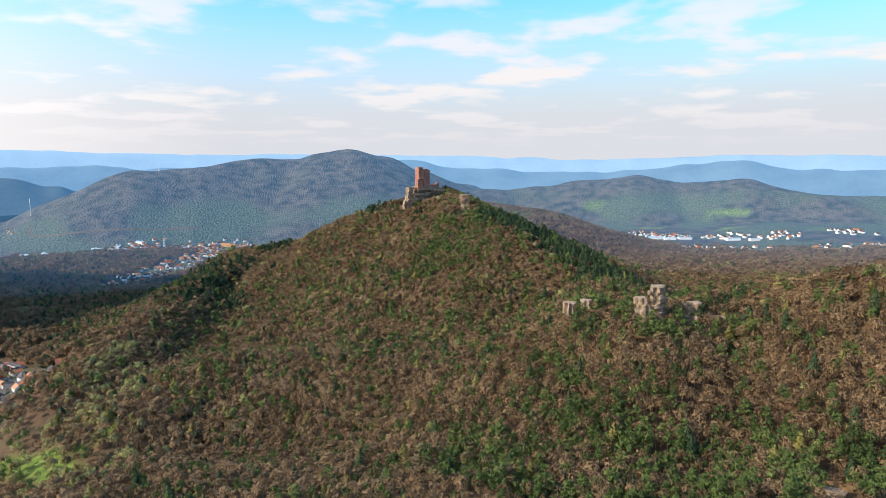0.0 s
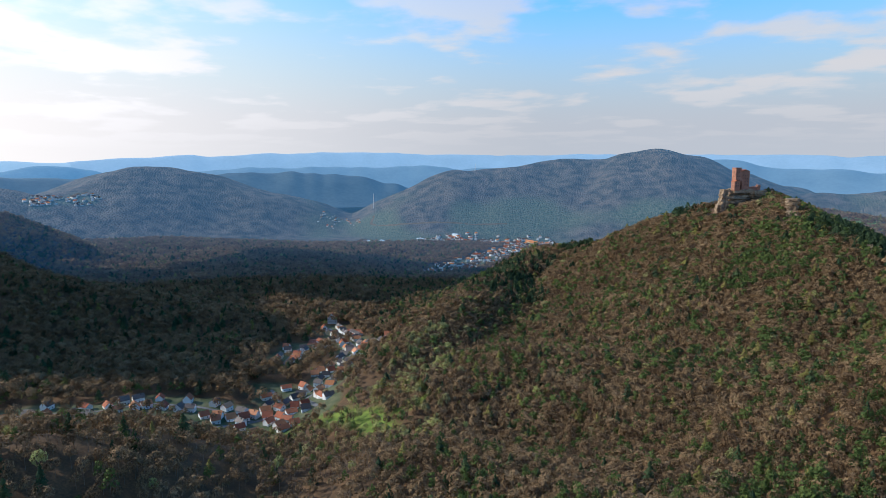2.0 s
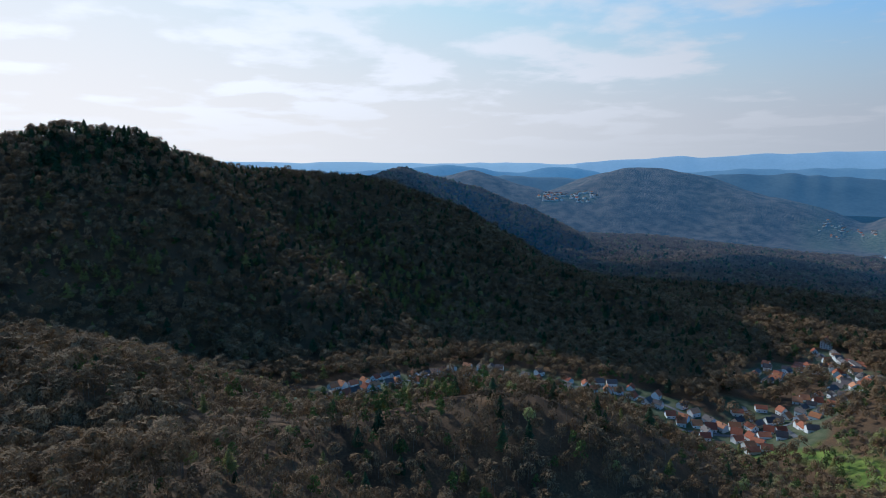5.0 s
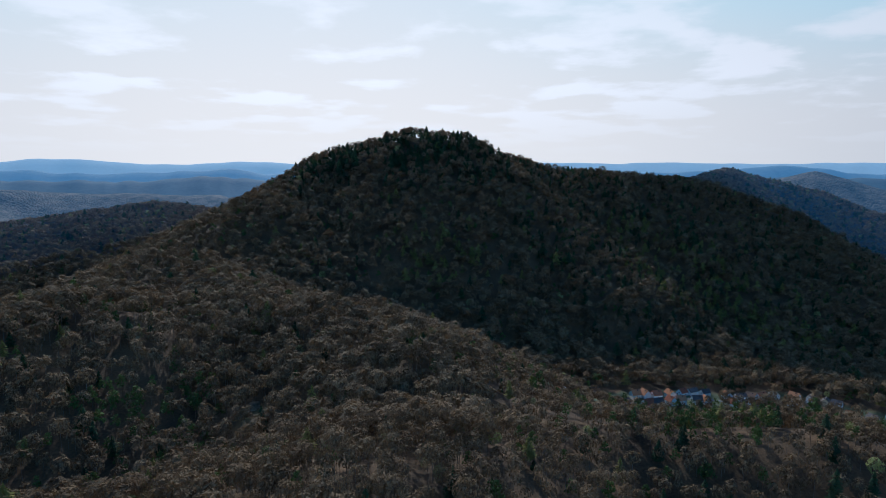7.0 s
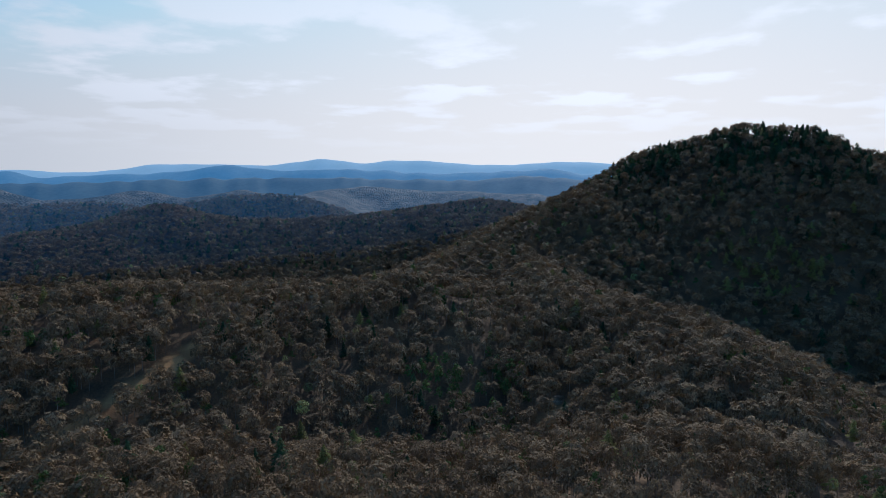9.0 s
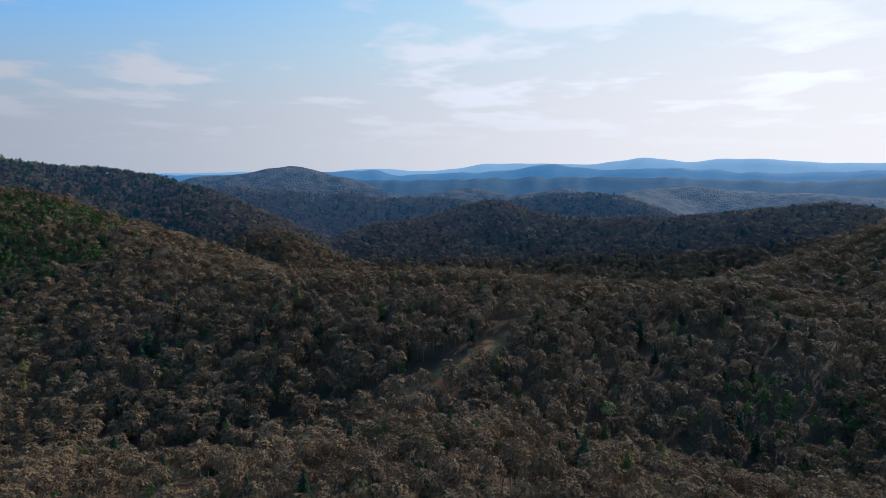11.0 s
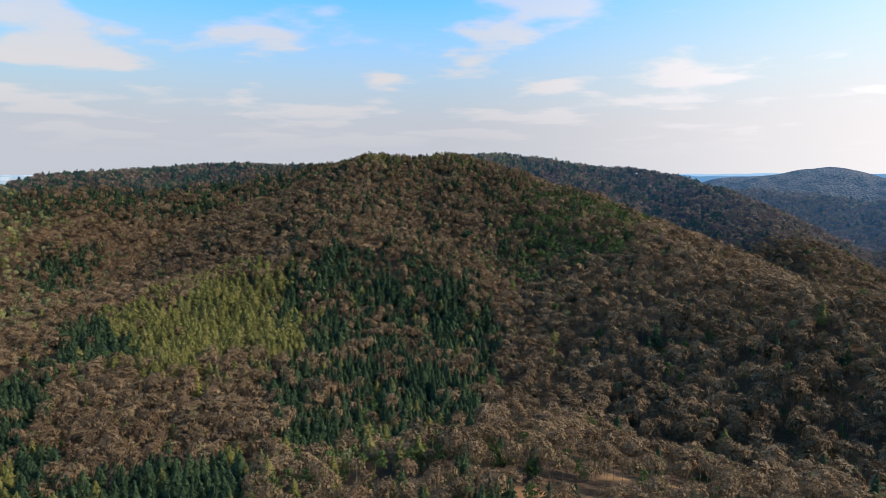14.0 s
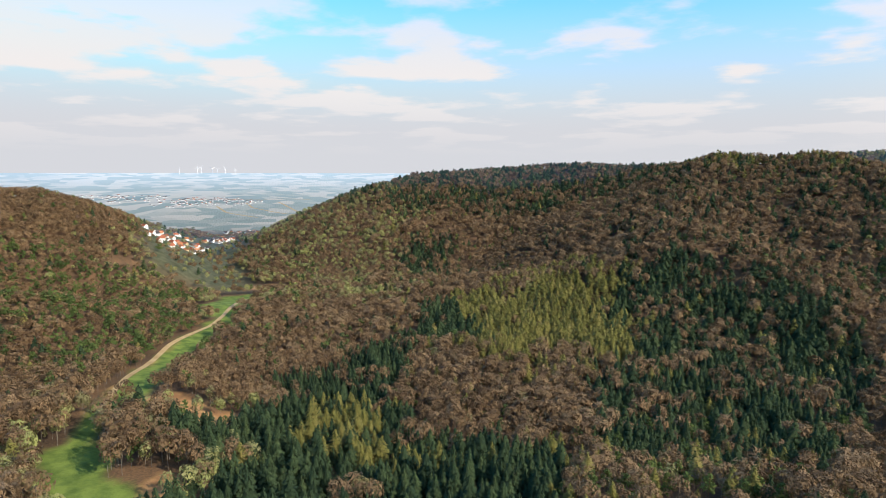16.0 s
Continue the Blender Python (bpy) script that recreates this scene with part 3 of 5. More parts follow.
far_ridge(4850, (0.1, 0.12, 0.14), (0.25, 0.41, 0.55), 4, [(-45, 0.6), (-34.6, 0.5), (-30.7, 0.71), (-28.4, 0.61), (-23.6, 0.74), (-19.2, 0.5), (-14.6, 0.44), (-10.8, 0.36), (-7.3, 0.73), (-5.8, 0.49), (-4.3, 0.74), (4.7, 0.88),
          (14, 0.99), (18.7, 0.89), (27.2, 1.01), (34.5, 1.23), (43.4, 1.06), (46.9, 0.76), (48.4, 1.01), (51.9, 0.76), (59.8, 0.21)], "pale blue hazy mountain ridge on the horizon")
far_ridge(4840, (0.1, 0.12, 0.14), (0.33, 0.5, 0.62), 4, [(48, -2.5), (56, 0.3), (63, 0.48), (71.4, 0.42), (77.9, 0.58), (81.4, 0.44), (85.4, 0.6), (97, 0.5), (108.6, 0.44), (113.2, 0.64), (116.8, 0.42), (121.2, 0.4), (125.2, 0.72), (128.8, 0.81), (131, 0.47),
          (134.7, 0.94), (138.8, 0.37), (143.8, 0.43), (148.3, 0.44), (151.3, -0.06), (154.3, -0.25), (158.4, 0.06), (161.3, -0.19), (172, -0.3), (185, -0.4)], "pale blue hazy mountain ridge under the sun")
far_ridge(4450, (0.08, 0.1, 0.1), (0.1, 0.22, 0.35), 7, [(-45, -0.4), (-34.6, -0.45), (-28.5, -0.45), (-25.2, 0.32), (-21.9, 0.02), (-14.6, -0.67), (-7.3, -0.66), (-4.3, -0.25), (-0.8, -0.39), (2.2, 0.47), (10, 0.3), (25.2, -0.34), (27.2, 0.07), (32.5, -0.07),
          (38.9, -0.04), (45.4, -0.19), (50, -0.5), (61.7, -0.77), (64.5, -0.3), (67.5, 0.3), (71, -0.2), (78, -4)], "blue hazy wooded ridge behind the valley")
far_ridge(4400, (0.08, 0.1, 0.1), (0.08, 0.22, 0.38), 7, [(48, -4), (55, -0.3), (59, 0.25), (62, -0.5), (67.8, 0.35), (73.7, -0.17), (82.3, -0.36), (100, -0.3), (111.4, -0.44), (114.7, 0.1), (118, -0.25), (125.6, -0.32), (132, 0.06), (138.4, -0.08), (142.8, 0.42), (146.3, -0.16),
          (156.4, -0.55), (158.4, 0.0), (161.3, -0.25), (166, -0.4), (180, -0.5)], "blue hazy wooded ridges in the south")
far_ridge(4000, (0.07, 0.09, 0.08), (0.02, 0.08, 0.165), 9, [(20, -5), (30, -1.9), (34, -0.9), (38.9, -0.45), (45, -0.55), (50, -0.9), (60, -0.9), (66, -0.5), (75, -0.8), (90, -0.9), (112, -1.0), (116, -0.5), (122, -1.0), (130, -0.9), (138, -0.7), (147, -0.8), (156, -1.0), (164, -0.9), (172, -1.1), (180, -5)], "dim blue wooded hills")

# ---------------------------------------------------------------- trees
def tri_soup(parts):
    co, faces, at_row = [], [], 0
    for v, f in parts:
        co.append(v)
        faces.append(np.asarray(f) + at_row)
        at_row += len(v)
    return np.concatenate(co), np.concatenate(faces)


def stem(rng, h, r, sides, lean=0.02, r_top=0.35):
    """A tapered trunk."""
    a = np.arange(sides) / sides * 2 * np.pi
    sway = rng.normal(0, lean * h, 2)
    lo = np.stack([np.cos(a) * r, np.sin(a) * r, np.full(sides, -1.5)], -1)
    hi = np.stack([np.cos(a) * r * r_top + sway[0], np.sin(a) * r * r_top + sway[1], np.full(sides, h)], -1)
    f = []
    for i in range(sides):
        j = (i + 1) % sides
        f += [(i, j, sides + j), (i, sides + j, sides + i)]
    return np.concatenate([lo, hi]), np.array(f)


def slivers(root, tip, width, rng, out=None):
    """Thin triangles from root to tip; with out given they face that way, as the skin of a crown does."""
    d = tip - root
    face = rng.normal(size=d.shape)
    side = np.cross(d, face if out is None else out + 0.35 * face)
    side /= np.linalg.norm(side, axis=1, keepdims=True) + 1e-9
    w = np.asarray(width).reshape(-1, 1)
    co = np.stack([root - side * w / 2, root + side * w / 2, tip], 1).reshape(-1, 3)
    return co, np.arange(len(co)).reshape(-1, 3)


def flakes(centre, size, rng, flat=0.5, out=None):
    """Loose leaf-like triangles about centres."""
    n = len(centre)
    u = rng.normal(size=(n, 3))
    w = rng.normal(size=(n, 3))
    w[:, 2] *= flat
    if out is not None:
        w = out / (np.linalg.norm(out, axis=1, keepdims=True) + 1e-9) + 0.3 * w
        u = np.cross(u, w)
    u /= np.linalg.norm(u, axis=1, keepdims=True)
    w = np.cross(u, w)
    w /= np.linalg.norm(w, axis=1, keepdims=True)
    s = np.asarray(size).reshape(-1, 1)
    co = np.stack([centre + u * s, centre - u * s * 0.5 + w * s * 0.8, centre - u * s * 0.5 - w * s * 0.8], 1).reshape(-1, 3)
    return co, np.arange(len(co)).reshape(-1, 3)


def dome(rng, n, low=-0.45):
    """Directions spread evenly over an upper dome, in no visible rows."""
    k = (np.arange(n) + 0.5) / n
    z = 1 - (1 - low) * k + rng.normal(0, 0.05, n)
    z = np.clip(z, -1, 1)
    a = np.arange(n) * 2.39996 + rng.normal(0, 0.25, n) + rng.uniform(0, 6)
    r = np.sqrt(1 - z * z)
    return np.stack([np.cos(a) * r, np.sin(a) * r, z], -1)


def lumps(u, rng, deep=0.16):
    """How far a crown bulges in each direction: a few limbs carry it further out than the rest."""
    f = np.zeros(len(u))
    for _ in range(5):
        way = rng.normal(size=3)
        f += np.maximum(u @ (way / np.linalg.norm(way)), 0.0) ** 3 * rng.uniform(-0.4, 1.0)
    return 1 + deep * f


def bare_tree(rng, lod, bushy=0.0):
    """Unit-height leafless broadleaf: a clear trunk, limbs that fork upward and a dome of sprays of fine twigs."""
    trunk = stem(rng, 0.66, (0.011, 0.013, 0.017, 0.02)[lod], 5 if lod == 0 else 3)
    rad, tall = 0.19 + 0.055 * rng.random(), 0.27 + 0.06 * bushy
    mid = np.array([0, 0, 0.7 - 0.07 * bushy])
    reach = np.array([rad, rad, tall])
    n_limb, n_spray, n_twig, cover = ((9, 120, 120, 0.75), (3, 42, 16, 1.0), (0, 17, 4, 1.2), (0, 8, 0, 1.35))[lod]
    parts = []
    seed = rng.integers(1 << 30)
    u = dome(rng, n_spray, -0.5)
    bulge = lumps(u, np.random.default_rng(seed))[:, None] * rng.uniform(0.74, 1.04, (n_spray, 1))
    size = math.sqrt(cover * 0.56 * (rad / 0.23) / 1.2 / n_spray)
    parts.append(flakes(mid + u * bulge * reach, rng.uniform(0.7, 1.3, n_spray) * size, rng, 0.9, u + np.array([0, 0, 0.15])))
    if n_twig:
        v = dome(rng, n_twig, -0.4)
        tip = mid + v * lumps(v, np.random.default_rng(seed))[:, None] * rng.uniform(0.9, 1.16, (n_twig, 1)) * reach
        way = v * np.array([0.8, 0.8, 0.6]) + np.array([0, 0, 0.45]) + rng.normal(0, 0.25, (n_twig, 3))
        way /= np.linalg.norm(way, axis=1, keepdims=True)
        run = (0.1, 0.11, 0.14, 0.2)[lod] * rng.uniform(0.6, 1.3, (n_twig, 1))
        parts.append(slivers(tip - way * run, tip, rng.uniform(0.7, 1.3, n_twig) * (0.012, 0.026, 0.05, 0.1)[lod], rng, v))
    if n_limb:
        b = np.arange(n_limb) * 2.4 + rng.uniform(0, 6)
        out = np.sqrt((np.arange(n_limb) + 0.5) / n_limb) * rad * 0.85
        root = np.stack([0 * b, 0 * b, rng.uniform(0.36 - 0.2 * bushy, 0.58, n_limb)], -1)
        end = np.stack([np.cos(b) * out, np.sin(b) * out, 0.92 - 0.2 * out / rad + rng.uniform(-0.05, 0.05, n_limb)], -1)
        parts.append(slivers(root, end, np.full(n_limb, (0.011, 0.014)[lod]), rng))
    return trunk, tri_soup(parts)


def spruce_tree(rng, lod, airy=0.0):
    """Unit-height conifer: whorls of folded, drooping boughs round a stem."""
    trunk = stem(rng, 0.95, 0.011, 4 if lod == 0 else 3, 0.006, 0.1)
    tiers, points = ((15, 8), (10, 6), (6, 5), (4, 4))[lod]
    low = 0.1 + 0.14 * airy + 0.1 * rng.random()
    wide_foot = 0.26 + 0.04 * rng.random()
    base = []
    for t in range(tiers):
        k = (t + 0.1) / tiers
        r = wide_foot * (1 - k) ** 0.8 * (0.8 + 0.2 * min(1, k * 5)) + 0.012
        step = (1 - low) / tiers
        for i in range(points):
            b = (i + 0.5 * (t % 2) + rng.uniform(-0.3, 0.3)) / points * 2 * np.pi
            z = low + (1 - low) * k + rng.uniform(-0.5, 0.5) * step * (t > 0)
            reach = r * rng.uniform(0.68, 1.18)
            wide = max(r * np.sin(np.pi / points) * (0.95, 1.0, 1.2, 1.35)[lod] * (1 - 0.22 * airy), 0.008)
            out, side = np.array([np.cos(b), np.sin(b), 0]), np.array([-np.sin(b), np.cos(b), 0])
            root = out * 0.004 + np.array([0, 0, min(1.0, z + step * (1.5 - 0.3 * airy))])
            tip = out * reach + np.array([0, 0, z - step * 0.1])
            mid = out * reach * 0.62 + np.array([0, 0, z + step * 0.1])
            if lod < 2:
                base += [root, mid + side * wide, tip, root, tip, mid - side * wide]
            else:
                foot = out * reach + np.array([0, 0, z])
                base += [foot + side * wide, foot - side * wide, root]
    base += [np.array([0.012, 0, 0.92]), np.array([-0.012, 0, 0.92]), np.array([0, 0, 1.03])]
    co = np.array(base)
    return trunk, (co, np.arange(len(co)).reshape(-1, 3))


def pine_tree(rng, lod):
    """Unit-height pine: tall stem and rounded green clumps of needles, the highest in the middle."""
    trunk = stem(rng, 0.88, 0.013, 5 if lod == 0 else 3, 0.015, 0.4)
    clumps, leaves = ((11, 22), (7, 9), (4, 6), (2, 5))[lod]
    parts = []
    for c in range(clumps):
        k = (c + 0.5) / clumps
        z = 0.44 + 0.47 * k
        b = c * 2.4 + rng.uniform(-0.5, 0.5)
        r = 0.15 * (1 - k) ** 0.6 * rng.uniform(0.7, 1.2)
        mid = np.array([np.cos(b) * r, np.sin(b) * r, z + rng.uniform(-0.03, 0.03)])
        if lod == 0:
            parts.append(slivers(np.array([[0, 0, z - 0.08]]), mid[None], [0.012], rng))
        puff = (0.085, 0.1, 0.125, 0.16)[lod] * (1.1 - 0.35 * k)
        u = dome(rng, leaves, -0.5)
        size = math.sqrt(1.15 * 7.5 * puff ** 2 * 0.8 / 1.2 / leaves)
        parts.append(flakes(mid + u * rng.uniform(0.75, 1.15, (leaves, 1)) * puff * np.array([1, 1, 0.75]), rng.uniform(0.7, 1.25, leaves) * size, rng, 0.9, u))
    return trunk, tri_soup(parts)


def bud_tree(rng, lod):
    """Unit-height broadleaf in first leaf: trunk, limbs and a loose dome of small pale leaves."""
    trunk, (co, f) = bare_tree(rng, lod, 0.6)
    n = (110, 34, 10, 4)[lod]
    u = dome(rng, n, -0.7)
    mid = np.array([0, 0, 0.62]) + u * rng.uniform(0.6, 1.05, (n, 1)) * np.array([0.22, 0.22, 0.33])
    leaf = flakes(mid, rng.uniform(0.6, 1.3, n) * (0.028, 0.05, 0.09, 0.14)[lod], rng, 0.9, u)
    return trunk, tri_soup([(co, f), leaf])


KINDS = {  # maker, wood, leaf, tallness, variation, label, bark
    "beech_tree": (bare_tree, "bark", "twigs", 21, 0.14, "bare grey-brown beech tree on leaf litter"),
    "pine_tree": (pine_tree, "pine_bark", "pine", 16, 0.2, "green pine tree with a reddish trunk"),
    "spruce_tree": (spruce_tree, "bark", "spruce", 20, 0.2, "dark green spruce tree in the wood"),
    "larch_tree": (lambda rng, lod: spruce_tree(rng, lod, 1.0), "bark", "larch", 21, 0.17, "yellow-green larch tree in fresh leaf"),
    "budding_tree": (bud_tree, "bark", "bud", 15, 0.25, "pale yellow-green broadleaf tree in first leaf"),
}
ORDER = list(KINDS)


def wood_kind(x, y, z, rng):
    """Which kind of tree grows where: an index into ORDER, or -1 for open ground."""
    far = np.hypot(x, y)
    b = np.degrees(np.arctan2(-x, y)) % 360
    b = np.where(b > 300, b - 360, b)
    far = far + 45 * ripple(x, y, 55, 1.7) + 12 * ripple(x, y, 14, 0.4)
    b = b + (55 * ripple(x, y, 70, 3.3) + 12 * ripple(x, y, 15, 2.4)) / far * 57.3
    patch = ripple(x, y, 40, 0.7)
    p = {k: np.zeros(x.shape) for k in ORDER}

    def zone(k, amount, b0, b1, d0, d1, soft_b=2.0, soft_d=40.0):
        w = np.clip((b - b0) / soft_b + 0.5, 0, 1) * np.clip((b1 - b) / soft_b + 0.5, 0, 1) * np.clip((far - d0) / soft_d + 0.5, 0, 1) * np.clip((d1 - far) / soft_d + 0.5, 0, 1)
        p[k] = np.maximum(p[k], w * amount)

    p["pine_tree"] += 0.05 + 0.05 * patch
    p["spruce_tree"] += 0.018
    p["larch_tree"] += 0.012
    p["budding_tree"] += 0.015
    # castle hill
    zone("pine_tree", 0.15, -45, 24, 200, 1150)
    zone("pine_tree", 0.55, -40, -4, 200, 440)
    zone("pine_tree", 0.28, -16, -5, 430, 640)
    zone("pine_tree", 0.5, -8, 3, 840, 1000)
    zone("pine_tree", 0.45, -22, -16, 480, 560)
    crest_line = np.clip(1.4 - near_line(x, y, (-5.2, 980), (-7.4, 905), (-10.9, 850), (-14.6, 760)) / 32, 0, 1)
    p["spruce_tree"] = np.maximum(p["spruce_tree"], 0.9 * crest_line)
    zone("spruce_tree", 0.8, 3.5, 6.5, 1120, 1230)
    zone("spruce_tree", 0.85, 13, 17.5, 1230, 1420)
    zone("spruce_tree", 0.5, 17, 26, 1050, 1250)
    zone("budding_tree", 0.4, 27, 43, 540, 740)
    zone("budding_tree", 0.35, 25, 32, 700, 900)
    # side valley and high hill
    zone("spruce_tree", 0.12, 19, 50, 1000, 2350)
    zone("spruce_tree", 0.14, 40, 90, 900, 2200)
    zone("larch_tree", 0.3, 66, 80, 1080, 1260)
    zone("larch_tree", 0.3, 92, 100, 900, 1010)
    zone("pine_tree", 0.4, 68, 84, 430, 560)
    zone("larch_tree", 0.2, 70, 82, 480, 580)
    # plateau
    zone("pine_tree", 0.25, 115, 130, 330, 520)
    # southern hill
    zone("spruce_tree", 0.72, 193, 212, 440, 960)
    zone("pine_tree", 0.3, 190, 214, 300, 560)
    zone("spruce_tree", 0.5, 186, 198, 250, 330)
    zone("larch_tree", 1.3, 209.5, 225, 640, 960)
    zone("larch_tree", 0.6, 212, 221, 900, 1100)
    zone("spruce_tree", 1.3, 224, 230, 700, 900)
    zone("spruce_tree", 1.2, 221, 250, 250, 500)
    zone("spruce_tree", 1.2, 229, 241, 470, 690)
    zone("larch_tree", 0.8, 228, 238, 430, 560, 2, 20)
    zone("larch_tree", 0.18, 196, 222, 250, 480)
    zone("pine_tree", 0.7, 178, 190, 950, 1350)
    zone("spruce_tree", 0.22, 186, 212, 900, 1500)
    zone("spruce_tree", 0.5, 200, 232, 1500, 1900)
    zone("spruce_tree", 0.6, 224, 229, 1150, 1400)
    zone("spruce_tree", 0.4, 172, 236, 1600, 2150)
    zone("spruce_tree", 0.1, 58, 174, 1650, 2700, 2, 200)
    # east valley
    zone("budding_tree", 0.5, 229, 253, 960, 1900)
    zone("budding_tree", 0.45, 242, 264, 300, 560)
    zone("pine_tree", 0.4, 247, 265, 620, 1150)
    zone("spruce_tree", 0.3, 245, 250, 1500, 1900)
    high = np.clip((z - 290) / 50, 0, 1) * (b > 60) * (b < 125)
    p["spruce_tree"] = np.maximum(p["spruce_tree"], 0.5 * high)
    crest = np.clip((z - 325) / 20, 0, 1) * (b > 180) * (b < 232)
    p["spruce_tree"] = np.maximum(p["spruce_tree"], 0.35 * crest)
    p["larch_tree"] = np.maximum(p["larch_tree"], 0.3 * crest * (b < 205))
    # plantations keep to themselves: the strongest claims win
    rest = np.ones(x.shape)
    kind = np.zeros(x.shape, int)
    roll = rng.random(x.shape)
    low = np.zeros(x.shape)
    for k in ("larch_tree", "spruce_tree", "pine_tree", "budding_tree"):
        chance = np.clip(p[k] * (1 + 0.5 * ripple(x, y, 25, ORDER.index(k) * 2.1)), 0, 1) * rest
        kind = np.where((roll >= low) & (roll < low + chance), ORDER.index(k), kind)
        low = low + chance
        rest = np.clip(1 - low, 0, 1)
    open_land = ((meadow_mask(x, y) > 0.3) & ((b > 100) | (rng.random(x.shape) < 0.45))) | ((town_mask(x, y) > 0) & (rng.random(x.shape) < 0.965)) | ((bare_mask(x, y) > 0.03) & (rng.random(x.shape) < 0.96))
    open_land |= (b > 243) & (b < 252) & (far > 1150) & (far < 2000) & (rng.random(x.shape) < 0.84)
    open_land |= (b > 29) & (b < 43) & (far > 560) & (far < 740) & (rng.random(x.shape) < 0.45)
    for rb, rd, rw in ((2.2, 1150, 48), (3.4, 1112, 15), (-1.9, 1015, 20), (-18.1, 535, 14), (-21.8, 540, 12), (-12.2, 590, 13), (-1.9, 1050, 14)):
        open_land |= near_spot(x, y, rb, rd) < rw
    plain = (np.abs(b - 243) < 22) & (far > 2150) & (z < 230 + np.clip((far - 2700) / 2, 0, 900))
    gap = (rng.random(x.shape) < 0.985)
    wide = (far > 2450) & (np.abs(b) < 40) & (ripple(x, y, 150, 5.0) < -0.2) & (rng.random(x.shape) < 0.6)
    return np.where(open_land | plain | wide | ((~gap) & (far > 1600)), -1, kind)


def scatter(rng, d0, d1, step):
    n = int(2 * d1 / step)
    gx, gy = np.meshgrid(np.arange(n), np.arange(n))
    x = (gx.ravel() + rng.uniform(-0.42, 0.42, n * n) + 0.5 * (gy.ravel() % 2)) * step - d1
    y = (gy.ravel() + rng.uniform(-0.42, 0.42, n * n)) * step - d1
    far = np.hypot(x, y)
    keep = (far >= d0) & (far < d1)
    return x[keep], y[keep]


COARSE = np.arange(-3800, 3801, 16.0)
COARSE_Z = land(*np.meshgrid(COARSE, COARSE))


def rough_land(x, y):
    i = np.clip(((x + 3800) / 16 + 0.5).astype(int), 0, len(COARSE) - 1)
    j = np.clip(((y + 3800) / 16 + 0.5).astype(int), 0, len(COARSE) - 1)
    return COARSE_Z[j, i]


def seen_from_eye(x, y, z):
    """True where trees show from the camera's EYE; unseen back slopes get fewer trees."""
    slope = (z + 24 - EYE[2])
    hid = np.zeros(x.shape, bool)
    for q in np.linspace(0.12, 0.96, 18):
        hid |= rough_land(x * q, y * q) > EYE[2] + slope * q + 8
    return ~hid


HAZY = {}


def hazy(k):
    """The same leaves in the distant backdrop, haze painted on as emission."""
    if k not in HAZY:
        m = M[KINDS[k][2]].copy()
        haze_glow(m, HAZE)
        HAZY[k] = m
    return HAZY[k]


